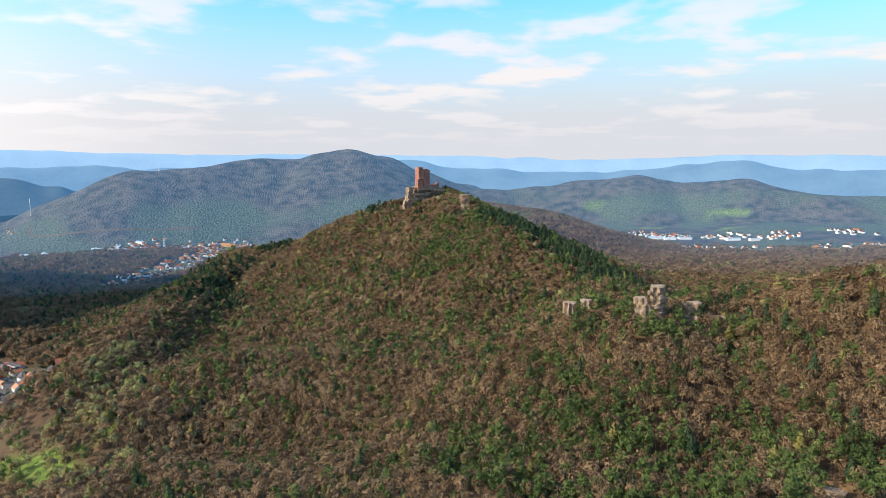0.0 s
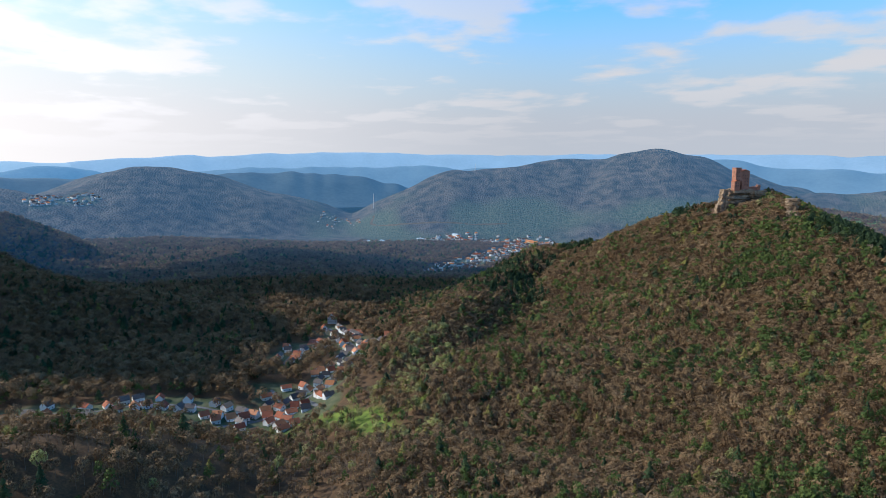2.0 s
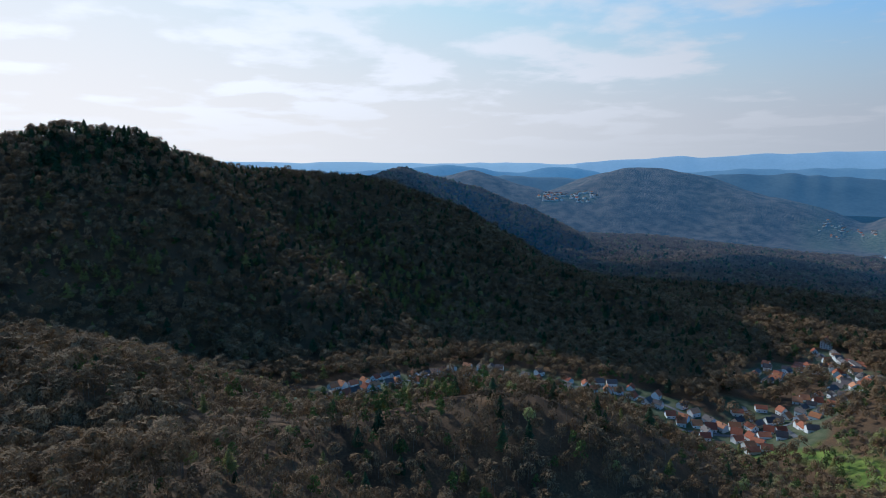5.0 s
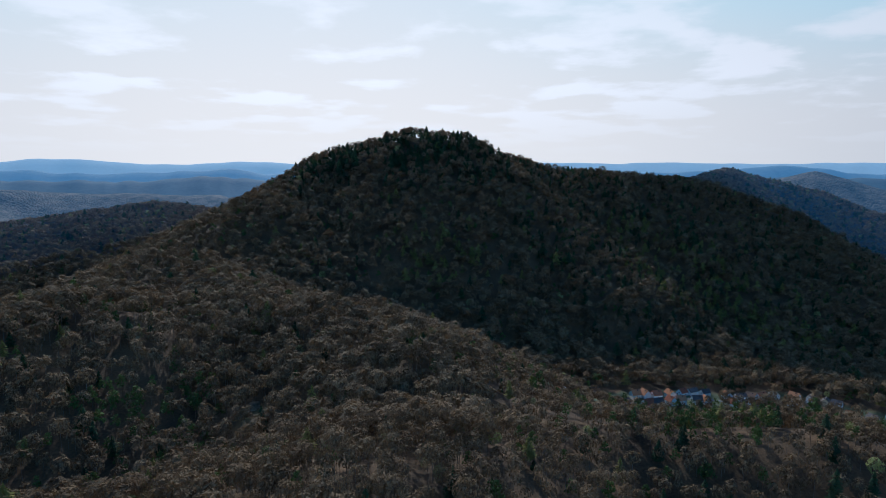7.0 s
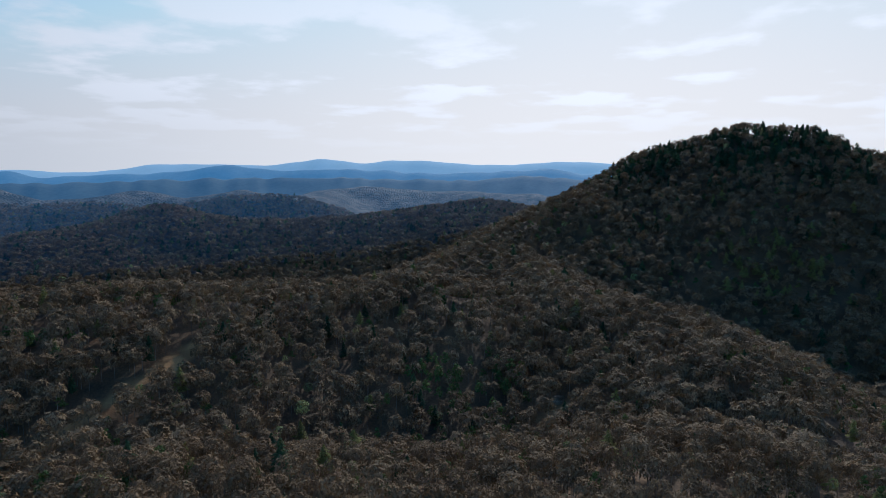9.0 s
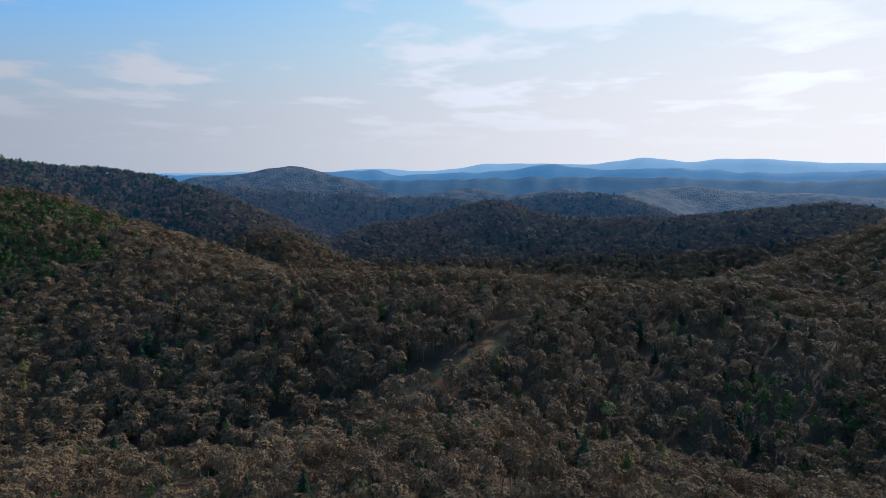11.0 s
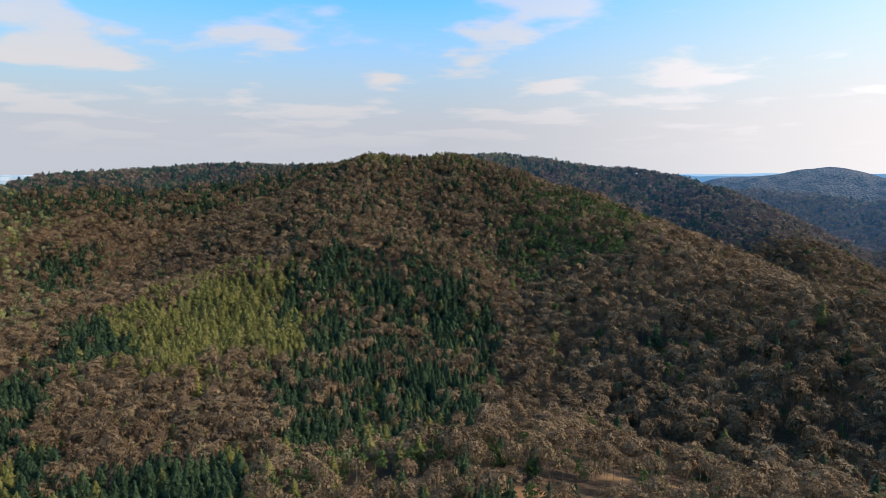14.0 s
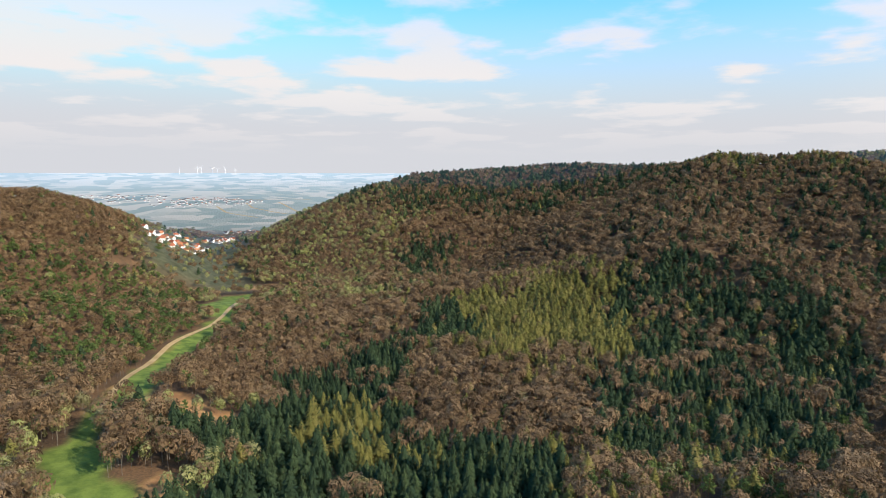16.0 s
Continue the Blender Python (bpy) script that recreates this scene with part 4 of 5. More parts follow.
def place_woods():
    rng = np.random.default_rng(7)
    # fineness, from, to, spacing, growth, hazy, whether on the castle hill, where low trees stand close
    rings = ((0, 250, 365, 6.3, 1.0, False, False), (1, 365, 700, 6.4, 1.0, False, False), (2, 700, 1650, 7.2, 0.92, False, False), (3, 1650, 2500, 8.6, 0.72, True, False), (2, 60, 250, 11.0, 1.0, False, False),
             (0, 250, 350, 5.3, 0.66, False, True), (1, 350, 560, 5.0, 0.62, False, True), (2, 560, 900, 5.0, 0.6, False, True), (3, 900, 1650, 5.4, 0.6, False, True))
    shapes = {k: [[KINDS[k][0](rng, lod) for _ in range(8 if lod < 2 else 5)] for lod in range(4)] for k in ORDER}
    single = {k: [] for k in ORDER}
    quota = {"beech_tree": 300, "pine_tree": 170, "spruce_tree": 220, "larch_tree": 90, "budding_tree": 90}
    for lod, d0, d1, step, growth, far_off, hill in rings:
        x, y = scatter(rng, d0, d1, step)
        b = np.degrees(np.arctan2(-x, y)) % 360
        off = (b > 272) & (b < 315)
        keep = ~off | (rng.random(len(x)) < 0.1)
        keep &= (((b > 315) | (b < 33)) == hill) | (d1 == 250) | far_off
        x, y = x[keep], y[keep]
        z = land(x, y)
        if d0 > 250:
            # only a small share of trees is kept out of the camera's sight
            free = seen_from_eye(x, y, z) | (rng.random(len(x)) < (0.2, 0.08, 0.04, 0.02)[lod])
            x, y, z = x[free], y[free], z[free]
        kind = wood_kind(x, y, z, rng)
        b = np.degrees(np.arctan2(-x, y)) % 360
        east = (b > 233) & (b < 268) & (np.hypot(x, y) > 560)
        share = np.array([0.5, 0.75, 0.75, 0.68, 0.85])[np.maximum(kind, 0)]
        share = np.where((kind == 0) & (b > 118) & (b < 192) & (np.hypot(x, y) < 640), 0.4, share)
        if far_off or hill:
            share = np.full(len(x), 0.9)
        share = np.where(east, 0.9, share)
        kind = np.where(rng.random(len(x)) < share, kind, -1)
        size_here = growth * (1.0 + 0.12 * ripple(x, y, 90, 4.0)) * np.where(east, 0.75, 1.0) * np.where((b > 33) & (b < 92) & (np.hypot(x, y) < 760), 0.7, 1.0)
        for ki, k in enumerate(ORDER):
            sel = np.flatnonzero(kind == ki)
            if not len(sel):
                continue
            tall, dev = KINDS[k][3], KINDS[k][4]
            grown = size_here[sel] if k == "beech_tree" else np.maximum(size_here[sel], 1.0 if k == "pine_tree" else 0.8)
            h = tall * grown * np.clip(rng.normal(1, dev, len(sel)), 0.5, 1.5)
            fat = h * rng.uniform(0.88, 1.22, len(sel)) * (1.0, 1.05, 1.1, 1.2)[lod] * (1.08 if k == "beech_tree" else 1.0)
            turn = rng.uniform(0, 2 * np.pi, len(sel))
            which = rng.integers(0, len(shapes[k][lod]), len(sel))
            tone = rng.random(len(sel))
            alone = np.zeros(len(sel), bool)
            if lod == 0:
                # trees on the nearest stretch stand as things of their own
                order = np.argsort(np.hypot(x[sel], y[sel]) + 200 * off_view(x[sel], y[sel]))[: quota[k] * 2 // 3 if not hill else None]
                alone[order[: quota[k] - len(single[k])]] = True
                for i in np.flatnonzero(alone):
                    single[k].append((x[sel][i], y[sel][i], z[sel][i], h[i], fat[i], turn[i], which[i]))
            co_all, f_all, s_all, t_all, base = [], [], [], [], 0
            for v, (trunk, crown) in enumerate(shapes[k][lod]):
                i = np.flatnonzero((which == v) & ~alone)
                if not len(i):
                    continue
                if lod >= 2:
                    co, f, slot = crown[0], crown[1], np.ones(len(crown[1]), int)
                else:
                    co, f = tri_soup([trunk, crown])
                    slot = np.r_[np.zeros(len(trunk[1]), int), np.ones(len(crown[1]), int)]
                c, s = np.cos(turn[i]), np.sin(turn[i])
                px = (c[:, None] * co[:, 0] - s[:, None] * co[:, 1]) * fat[i][:, None] + x[sel][i][:, None]
                py = (s[:, None] * co[:, 0] + c[:, None] * co[:, 1]) * fat[i][:, None] + y[sel][i][:, None]
                pz = co[:, 2] * h[i][:, None] + z[sel][i][:, None]
                co_all.append(np.stack([px, py, pz], -1).reshape(-1, 3))
                f_all.append((f[None] + (np.arange(len(i)) * len(co))[:, None, None] + base).reshape(-1, 3))
                s_all.append(np.tile(slot, len(i)))
                t_all.append(np.repeat(tone[i], len(co)))
                base += len(i) * len(co)
            if not f_all:
                continue
            word = k.split("_")[0] + "_wood"
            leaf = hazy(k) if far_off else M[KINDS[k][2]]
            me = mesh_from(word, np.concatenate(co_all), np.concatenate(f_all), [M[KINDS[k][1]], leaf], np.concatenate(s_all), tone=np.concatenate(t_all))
            tagged(new(word, me), {"beech": "bare brown beech wood covering the slopes", "pine": "scattered green pines on the slopes", "spruce": "dark green spruce stands on the slopes",
                                   "larch": "yellow-green larch stands on the slopes", "budding": "pale budding broadleaf trees along the valley"}[k.split("_")[0]], "woodland", kind="stuff")
    # single trees: trunk and crown under one root, meshes shared
    for k in ORDER:
        proto = []
        for trunk, crown in shapes[k][0]:
            tm = mesh_from("trunk", *trunk, [M[KINDS[k][1]]], tone=np.full(len(trunk[0]), rng.random()))
            cm = mesh_from("crown", *crown, [M[KINDS[k][2]]], tone=np.full(len(crown[0]), rng.random()))
            proto.append((tm, cm))
        for x, y, z, h, fat, turn, which in single[k]:
            root = new(k)
            root.matrix_basis = Matrix.LocRotScale((x, y, z), Euler((0, 0, turn)), (fat, fat, h))
            tagged(root, KINDS[k][5], "tree", k.replace("_tree", " trees of the wood"))
            for nm, me in zip(("trunk", "crown"), proto[which]):
                new(nm, me).parent = root


def off_view(x, y):
    b = np.degrees(np.arctan2(-x, y)) % 360
    return ((b > 262) & (b < 325)) * 5.0 + (np.hypot(x, y) < 255) * 2.0


place_woods()

# ---------------------------------------------------------------- rocks, castle
M["sandstone"] = material("weathered_sandstone", [(0.1, 0.07, 0.045), (0.3, 0.21, 0.13), (0.5, 0.39, 0.26)], 0.15, 0.8, bump=0.9, attr="object", vary=0.25)
M["red_stone"] = material("red_sandstone_blocks", [(0.24, 0.11, 0.075), (0.36, 0.17, 0.11), (0.44, 0.23, 0.16)], 0.15, 1.2, bump=0.15)
M["red_tiles"] = material("red_roof_tiles", [(0.24, 0.075, 0.045), (0.36, 0.12, 0.06), (0.46, 0.18, 0.09)], 0.3, 2.0, attr="object", vary=0.6)
M["orange_tiles"] = material("orange_roof_tiles", [(0.36, 0.15, 0.06), (0.5, 0.22, 0.1), (0.6, 0.3, 0.16)], 0.3, 2.0, attr="object", vary=0.6)
M["dark_tiles"] = material("dark_roof_tiles", [(0.045, 0.04, 0.04), (0.1, 0.08, 0.07), (0.17, 0.13, 0.11)], 0.3, 2.0, attr="object", vary=0.6, rough=0.6, spec=0.35)
M["plaster"] = material("pale_plaster", [(0.62, 0.6, 0.55), (0.78, 0.77, 0.74), (0.86, 0.86, 0.85)], 0.2, 1.5, attr="object", vary=0.7)
M["cream"] = material("cream_plaster", [(0.5, 0.4, 0.22), (0.65, 0.52, 0.32), (0.72, 0.6, 0.42)], 0.2, 1.5, attr="object", vary=0.6)
M["glass"] = material("dark_window_glass", [(0.03, 0.035, 0.04), (0.05, 0.055, 0.06)], 0.5, 2, rough=0.15, spec=0.5)
M["asphalt"] = material("asphalt", [(0.1, 0.1, 0.1), (0.2, 0.195, 0.19)], 0.1, 1.0)
M["dirt"] = material("dry_dirt_track", [(0.34, 0.23, 0.1), (0.55, 0.4, 0.2)], 0.1, 1.0)
M["white_metal"] = material("white_painted_metal", [(0.7, 0.7, 0.7), (0.8, 0.8, 0.8)], 0.1, 1.0, rough=0.5)
M["blue_roof"] = material("pale_blue_sheet_roof", [(0.35, 0.48, 0.56), (0.5, 0.62, 0.7)], 0.05, 0.5, rough=0.45)
M["clay"] = material("red_clay_court", [(0.26, 0.09, 0.05), (0.36, 0.14, 0.08)], 0.1, 0.8)
M["timber"] = material("grey_timber", [(0.1, 0.08, 0.06), (0.22, 0.18, 0.14)], 0.4, 3)


def part(name, me, parent, label=""):
    ob = new(name, me)
    ob.parent = parent
    if label:
        ob["label"] = label
    return ob


def from_bm(name, bm, mat):
    me = bpy.data.meshes.new(name)
    bm.to_mesh(me)
    bm.free()
    me.materials.append(mat)
    return me


def slab(rng, outline, w, d, h, bulge):
    """One weathered bed of rock: the rock's own outline, worn back at its joints, resting at z 0."""
    bm = bmesh.new()
    n = len(outline)
    wear = 1 + rng.normal(0, 0.07, n)
    rings = []
    for t, s in ((0, 0.965), (0.1, 1.0), (0.5, 1.0 + bulge), (0.9, 0.995), (1, 0.95)):
        ring = []
        for i in range(n):
            a = i / n * 2 * math.pi
            r = s * outline[i] * wear[i] + rng.normal(0, 0.03)
            ring.append(bm.verts.new((math.cos(a) * w / 2 * r, math.sin(a) * d / 2 * r, h * t + rng.normal(0, 0.04) * h)))
        rings.append(ring)
    for lo, hi in zip(rings[:-1], rings[1:]):
        for i in range(n):
            bm.faces.new((lo[i], lo[(i + 1) % n], hi[(i + 1) % n], hi[i]))
    bm.faces.new(rings[-1])
    bm.faces.new(rings[0][::-1])
    return bm


def rock(bearing, far, beds, label, sink=3.0, turn=0.0, lean=0.0, name="rock_tower", top=None):
    """beds: (width, depth, height, shift) from the foot up; top: the height of its crown."""
    rng = np.random.default_rng(int(far * 10 + bearing * 7) % 99991)
    p = at(bearing, far)
    root = new(name)
    root.matrix_basis = pose(p.x, p.y, spot(p.x, p.y) - sink, 0, 0, bearing + turn)
    z = 0.0
    n = 19
    turns = np.arange(n) / n * 2 * np.pi
    outline = 1 / np.maximum(np.abs(np.cos(turns)), np.abs(np.sin(turns))) ** 0.5 * (1 + rng.normal(0, 0.15, n))
    if top:
        k = (top - root.matrix_basis.translation.z) / sum(b[2] for b in beds)
        beds = [(w, d, h * k, sh) for w, d, h, sh in beds]
    for w, d, h, shift in beds:
        ob = part("rock_bed", from_bm("rock_bed", slab(rng, outline, w, d, h * 1.06, rng.uniform(-0.04, 0.07)), M["sandstone"]), root)
        ob.matrix_basis = pose(shift + lean * z + rng.normal(0, 0.025) * w, rng.normal(0, 0.025) * d, z, rng.normal(0, 2), rng.normal(0, 2), rng.uniform(-5, 5))
        z += h
    tagged(root, label, "rock")
    return root


def beds(rng_seed, w, d, total, count, taper=0.1, shift=0.0):
    rng = np.random.default_rng(rng_seed)
    cuts = rng.dirichlet(np.full(count, 6.0)) * total
    return [(w * rng.uniform(0.84, 1.06) * (1 - taper * i / count), d * rng.uniform(0.86, 1.1) * (1 - taper * i / count), float(h), shift * i / count + rng.normal(0, 0.03) * w) for i, h in enumerate(cuts)]


rock(-18.7, 540, beds(1, 17, 13, 35, 9, 0.22, 1.5), "tall layered pale sandstone rock tower on the wooded ridge", 5)
rock(-17.9, 535, beds(2, 14, 11, 26, 6, 0.35, -3), "lower stepped sandstone rock beside the rock tower", 5)
rock(-21.6, 560, beds(3, 17, 12, 24, 12, 0.35, 2), "dark weathered sandstone rock with pines on it", 6)
rock(-23.8, 565, beds(4, 17, 10, 17, 8, 0.3), "flat sandstone ledge among bare trees", 6)
rock(-11.5, 592, beds(5, 12, 10, 25, 6, 0.05), "blocky pale sandstone rock among bare trees", 5)
rock(-12.9, 590, beds(6, 11, 9, 23, 5, 0.1), "blocky pale sandstone rock beside its twin", 5)
rock(-1.95, 1050, beds(7, 15, 13, 33, 15, -0.1), "round layered sandstone pillar below the castle", 8)
rock(-7.3, 872, beds(8, 7, 6, 17, 6, 0.2), "reddish sandstone outcrop among dark spruces", 4)
rock(-33, 372, beds(9, 13, 9, 8, 4, 0.2), "low sandy rock outcrop on bare ground", 3)
rock(-31.6, 352, beds(10, 9, 7, 6, 3, 0.2), "low sandy rock outcrop on a dirt path", 3)
rock(113.4, 488, beds(11, 9, 6, 7, 4, 0.2), "small pale rock outcrop in the dark wood", 2)
CASTLE_AT, CASTLE_TURN = at(1.9, 1152), 36
rock(3.15, 1136, beds(12, 17, 15, 60, 15, 0.2, 4), "high pale sandstone cliff under the castle", 25, 32, name="castle_rock", top=301)
rock(3.5, 1131, beds(15, 13, 12, 40, 9, 0.4, 3), "leaning pale sandstone buttress of the castle cliff", 22, 32, name="castle_rock", top=276)
rock(1.9, 1158, beds(13, 36, 26, 50, 12, 0.1), "dark sandstone cliff that carries the castle tower", 12, 32, name="castle_rock", top=301.5)
rock(0.3, 1168, beds(14, 40, 14, 30, 7, 0.05), "long low sandstone cliff under the castle wall", 8, 32, name="castle_rock", top=299)


def box_mesh(name, w, d, h, mat, bevel=0.12):
    bm = bmesh.new()
    bmesh.ops.create_cube(bm, size=1)
    for v in bm.verts:
        v.co = Vector((v.co.x * w, v.co.y * d, (v.co.z + 0.5) * h))
    if bevel:
        bmesh.ops.bevel(bm, geom=bm.edges[:], offset=bevel, segments=1, affect="EDGES")
    return from_bm(name, bm, mat)


def gable_roof(name, w, d, rise, over, thick, mat):
    """A pitched roof with eaves; ridge along y."""
    bm = bmesh.new()
    x, y = w / 2 + over, d / 2 + over
    k = rise / (w / 2)
    drop = -over * k
    prof = [(-x, drop), (0, rise), (x, drop), (x, drop - thick), (0, rise - thick * 1.3), (-x, drop - thick)]
    rings = [[bm.verts.new((px, py, pz)) for px, pz in prof] for py in (-y, y)]
    n = len(prof)
    for i in range(n):
        j = (i + 1) % n
        bm.faces.new((rings[0][i], rings[1][i], rings[1][j], rings[0][j]))
    for r, idx in ((rings[0], ((0, 1, 4, 5), (1, 2, 3, 4))), (rings[1], ((5, 4, 1, 0), (4, 3, 2, 1)))):
        for q in idx:
            bm.faces.new([r[i] for i in q])
    bmesh.ops.recalc_face_normals(bm, faces=bm.faces)
    return from_bm(name, bm, mat)


def gable_walls(name, w, d, h, rise, mat):
    bm = bmesh.new()
    x, y = w / 2, d / 2
    prof = [(-x, -1.5), (x, -1.5), (x, h), (0, h + rise - 0.05), (-x, h)]
    rings = [[bm.verts.new((px, py, pz)) for px, pz in prof] for py in (-y, y)]
    for i in range(5):
        j = (i + 1) % 5
        bm.faces.new((rings[0][i], rings[0][j], rings[1][j], rings[1][i]))
    bm.faces.new(rings[0][::-1])
    bm.faces.new(rings[1])
    bmesh.ops.recalc_face_normals(bm, faces=bm.faces)
    return from_bm(name, bm, mat)


def castle():
    root = new("castle")
    base = 303.0
    root.matrix_basis = pose(CASTLE_AT.x, CASTLE_AT.y, base, 0, 0, CASTLE_TURN)
    tagged(root, "red sandstone castle with a square tower on a cliff", "castle")

    def block(name, x, y, w, d, h, z=0.0, mat="red_stone", label=""):
        ob = part(name, box_mesh(name, w, d, h, M[mat]), root, label)
        ob.matrix_basis = pose(x, y, z)
        return ob

    def openings(host, w, d, rows, cols, z0, dz):
        me = box_mesh("window", 1.0, 0.35, 2.0, M["glass"], 0)
        for r in range(rows):
            for c in range(cols):
                u = -w / 2 + w * (c + 0.8) / (cols + 0.6)
                for y, turn in ((-d / 2 - 0.02, 0),):
                    part("window", me, host).matrix_basis = pose(u, y, z0 + r * dz, 0, 0, turn)
        for r in range(rows):
            part("window", me, host).matrix_basis = pose(-w / 2 - 0.02, 0, z0 + r * dz, 0, 0, 90)

    tower = block("tower", -6, 0, 9.5, 11, 36, -4)
    openings(tower, 9.5, 11, 4, 2, 9, 6.5)
    cap = part("parapet", box_mesh("parapet", 10.1, 11.6, 1.5, M["red_stone"]), tower)
    cap.matrix_basis = pose(0, 0, 35.6)
    hall = block("hall", 6.2, 0.6, 14.9, 12, 31, -4)
    openings(hall, 14.9, 12, 4, 3, 8, 5.2)
    roof = part("hall_roof", gable_roof("hall_roof", 14.9, 12, 3.0, 0.5, 0.5, M["red_tiles"]), root, "red tiled roof")
    roof.matrix_basis = pose(6.2, 0.6, 27.1)
    gab = part("gable_wall", gable_walls("gable_wall", 14.4, 11.6, 0.2, 2.6, M["red_stone"]), root)
    gab.matrix_basis = pose(6.2, 0.6, 26.9)
    annex = block("annex", -11, -6.5, 10, 9, 15, -4)
    openings(annex, 10, 9, 2, 2, 7, 4)
    aroof = part("annex_roof", gable_roof("annex_roof", 10, 9, 2.4, 0.5, 0.4, M["red_tiles"]), root, "red tiled roof")
    aroof.matrix_basis = pose(-11, -6.5, 11.1)
    block("chapel_bay", 0.5, -6.8, 5, 3, 16, -4)
    block("curtain_wall", 23, 2, 24, 1.6, 7, -5)
    block("curtain_wall", 34, 8, 1.6, 14, 7, -5)
    block("gate_stub", 36, 3, 5, 5, 10, -5)
    block("terrace", 3, 2, 34, 22, 5, -8, "sandstone", "sandstone terrace on the cliff")


castle()


# ---------------------------------------------------------------- houses
def house_kind(w, d, h, rise, wall, roof, windows):
    """One house: walls with gables, tiled roof with eaves, chimney, windows and a door."""
    root = new("house")
    walls = part("wall", gable_walls("wall", w, d, h, rise, M[wall]), root)
    part("roof", gable_roof("roof", w, d, rise, 0.6, 0.3, M[roof]), root).matrix_basis = pose(0, 0, h + 0.12)
    part("chimney", box_mesh("chimney", 0.9, 0.9, 2.0, M["dark_tiles"], 0.05), root).matrix_basis = pose(w * 0.14, d * 0.2, h + rise * 0.72 - 0.5)
    if windows:
        pane = box_mesh("window", 1.2, 0.16, 1.4, M["glass"], 0)
        for x, y, z, turn in ((-w * 0.25, -d / 2, 1.2, 0), (w * 0.25, -d / 2, 1.2, 0), (0, -d / 2, h * 0.72, 0), (-w / 2, -d * 0.25, 1.2, 90), (-w / 2, d * 0.25, 1.2, 90), (w / 2, 0, 1.2, 90)):
            part("window", pane, root).matrix_basis = pose(x, y, z, 0, 0, turn)
        part("door", box_mesh("door", 1.2, 0.16, 2.1, M["timber"], 0), root).matrix_basis = pose(w / 2, d * 0.28, 0, 0, 0, 90)
    colour = {"plaster": "white-plastered", "cream": "cream-plastered"}[wall]
    tiles = {"red_tiles": "red", "orange_tiles": "orange", "dark_tiles": "dark grey"}[roof]
    tagged(root, f"{colour} house with a {tiles} tiled gable roof in the village", "house", "village houses")
    return root


FAR_TOWN = {"co": [], "faces": [], "slot": []}


def far_houses(c, r, n, rng, small=1.0):
    """Gabled houses of a town too far off to tell apart: walls, ridge roof with eaves."""
    for _ in range(n):
        a, q = rng.uniform(0, 2 * math.pi), 1.25 * r * math.sqrt(rng.random())
        x, y = c.x + q * math.cos(a), c.y + q * math.sin(a)
        w, d, h = (k * small for k in (rng.uniform(4, 6), rng.uniform(5, 8), rng.uniform(5, 8)))
        up = h + w * rng.uniform(0.7, 1.0)
        shape = np.array([(-w, -d, 0), (w, -d, 0), (w, -d, h), (0, -d, up), (-w, -d, h), (-w, d, 0), (w, d, 0), (w, d, h), (0, d, up), (-w, d, h),
                          (-w - .6, -d - .5, h - .3), (0, -d - .5, up + .3), (w + .6, -d - .5, h - .3), (-w - .6, d + .5, h - .3), (0, d + .5, up + .3), (w + .6, d + .5, h - .3)])
        t = radians(rng.choice([20, 110]) + rng.normal(0, 15))
        co = np.stack([shape[:, 0] * math.cos(t) - shape[:, 1] * math.sin(t) + x, shape[:, 0] * math.sin(t) + shape[:, 1] * math.cos(t) + y, shape[:, 2] + spot(x, y) - 0.5], -1)
        base = 16 * len(FAR_TOWN["co"])
        quads = [(0, 1, 2, 4), (4, 2, 3, 3), (6, 5, 9, 7), (7, 9, 8, 8), (5, 0, 4, 9), (1, 6, 7, 2), (10, 11, 14, 13), (11, 12, 15, 14)]
        tris = []
        for qd in quads:
            tris += [qd[:3]] + ([(qd[0], qd[2], qd[3])] if qd[2] != qd[3] else [])
        FAR_TOWN["co"].append(co)
        FAR_TOWN["faces"] += [[base + k for k in tri] for tri in tris]
        FAR_TOWN["slot"] += [0] * (len(tris) - 4) + [int(rng.choice([1, 2, 3, 3, 3, 3]))] * 4


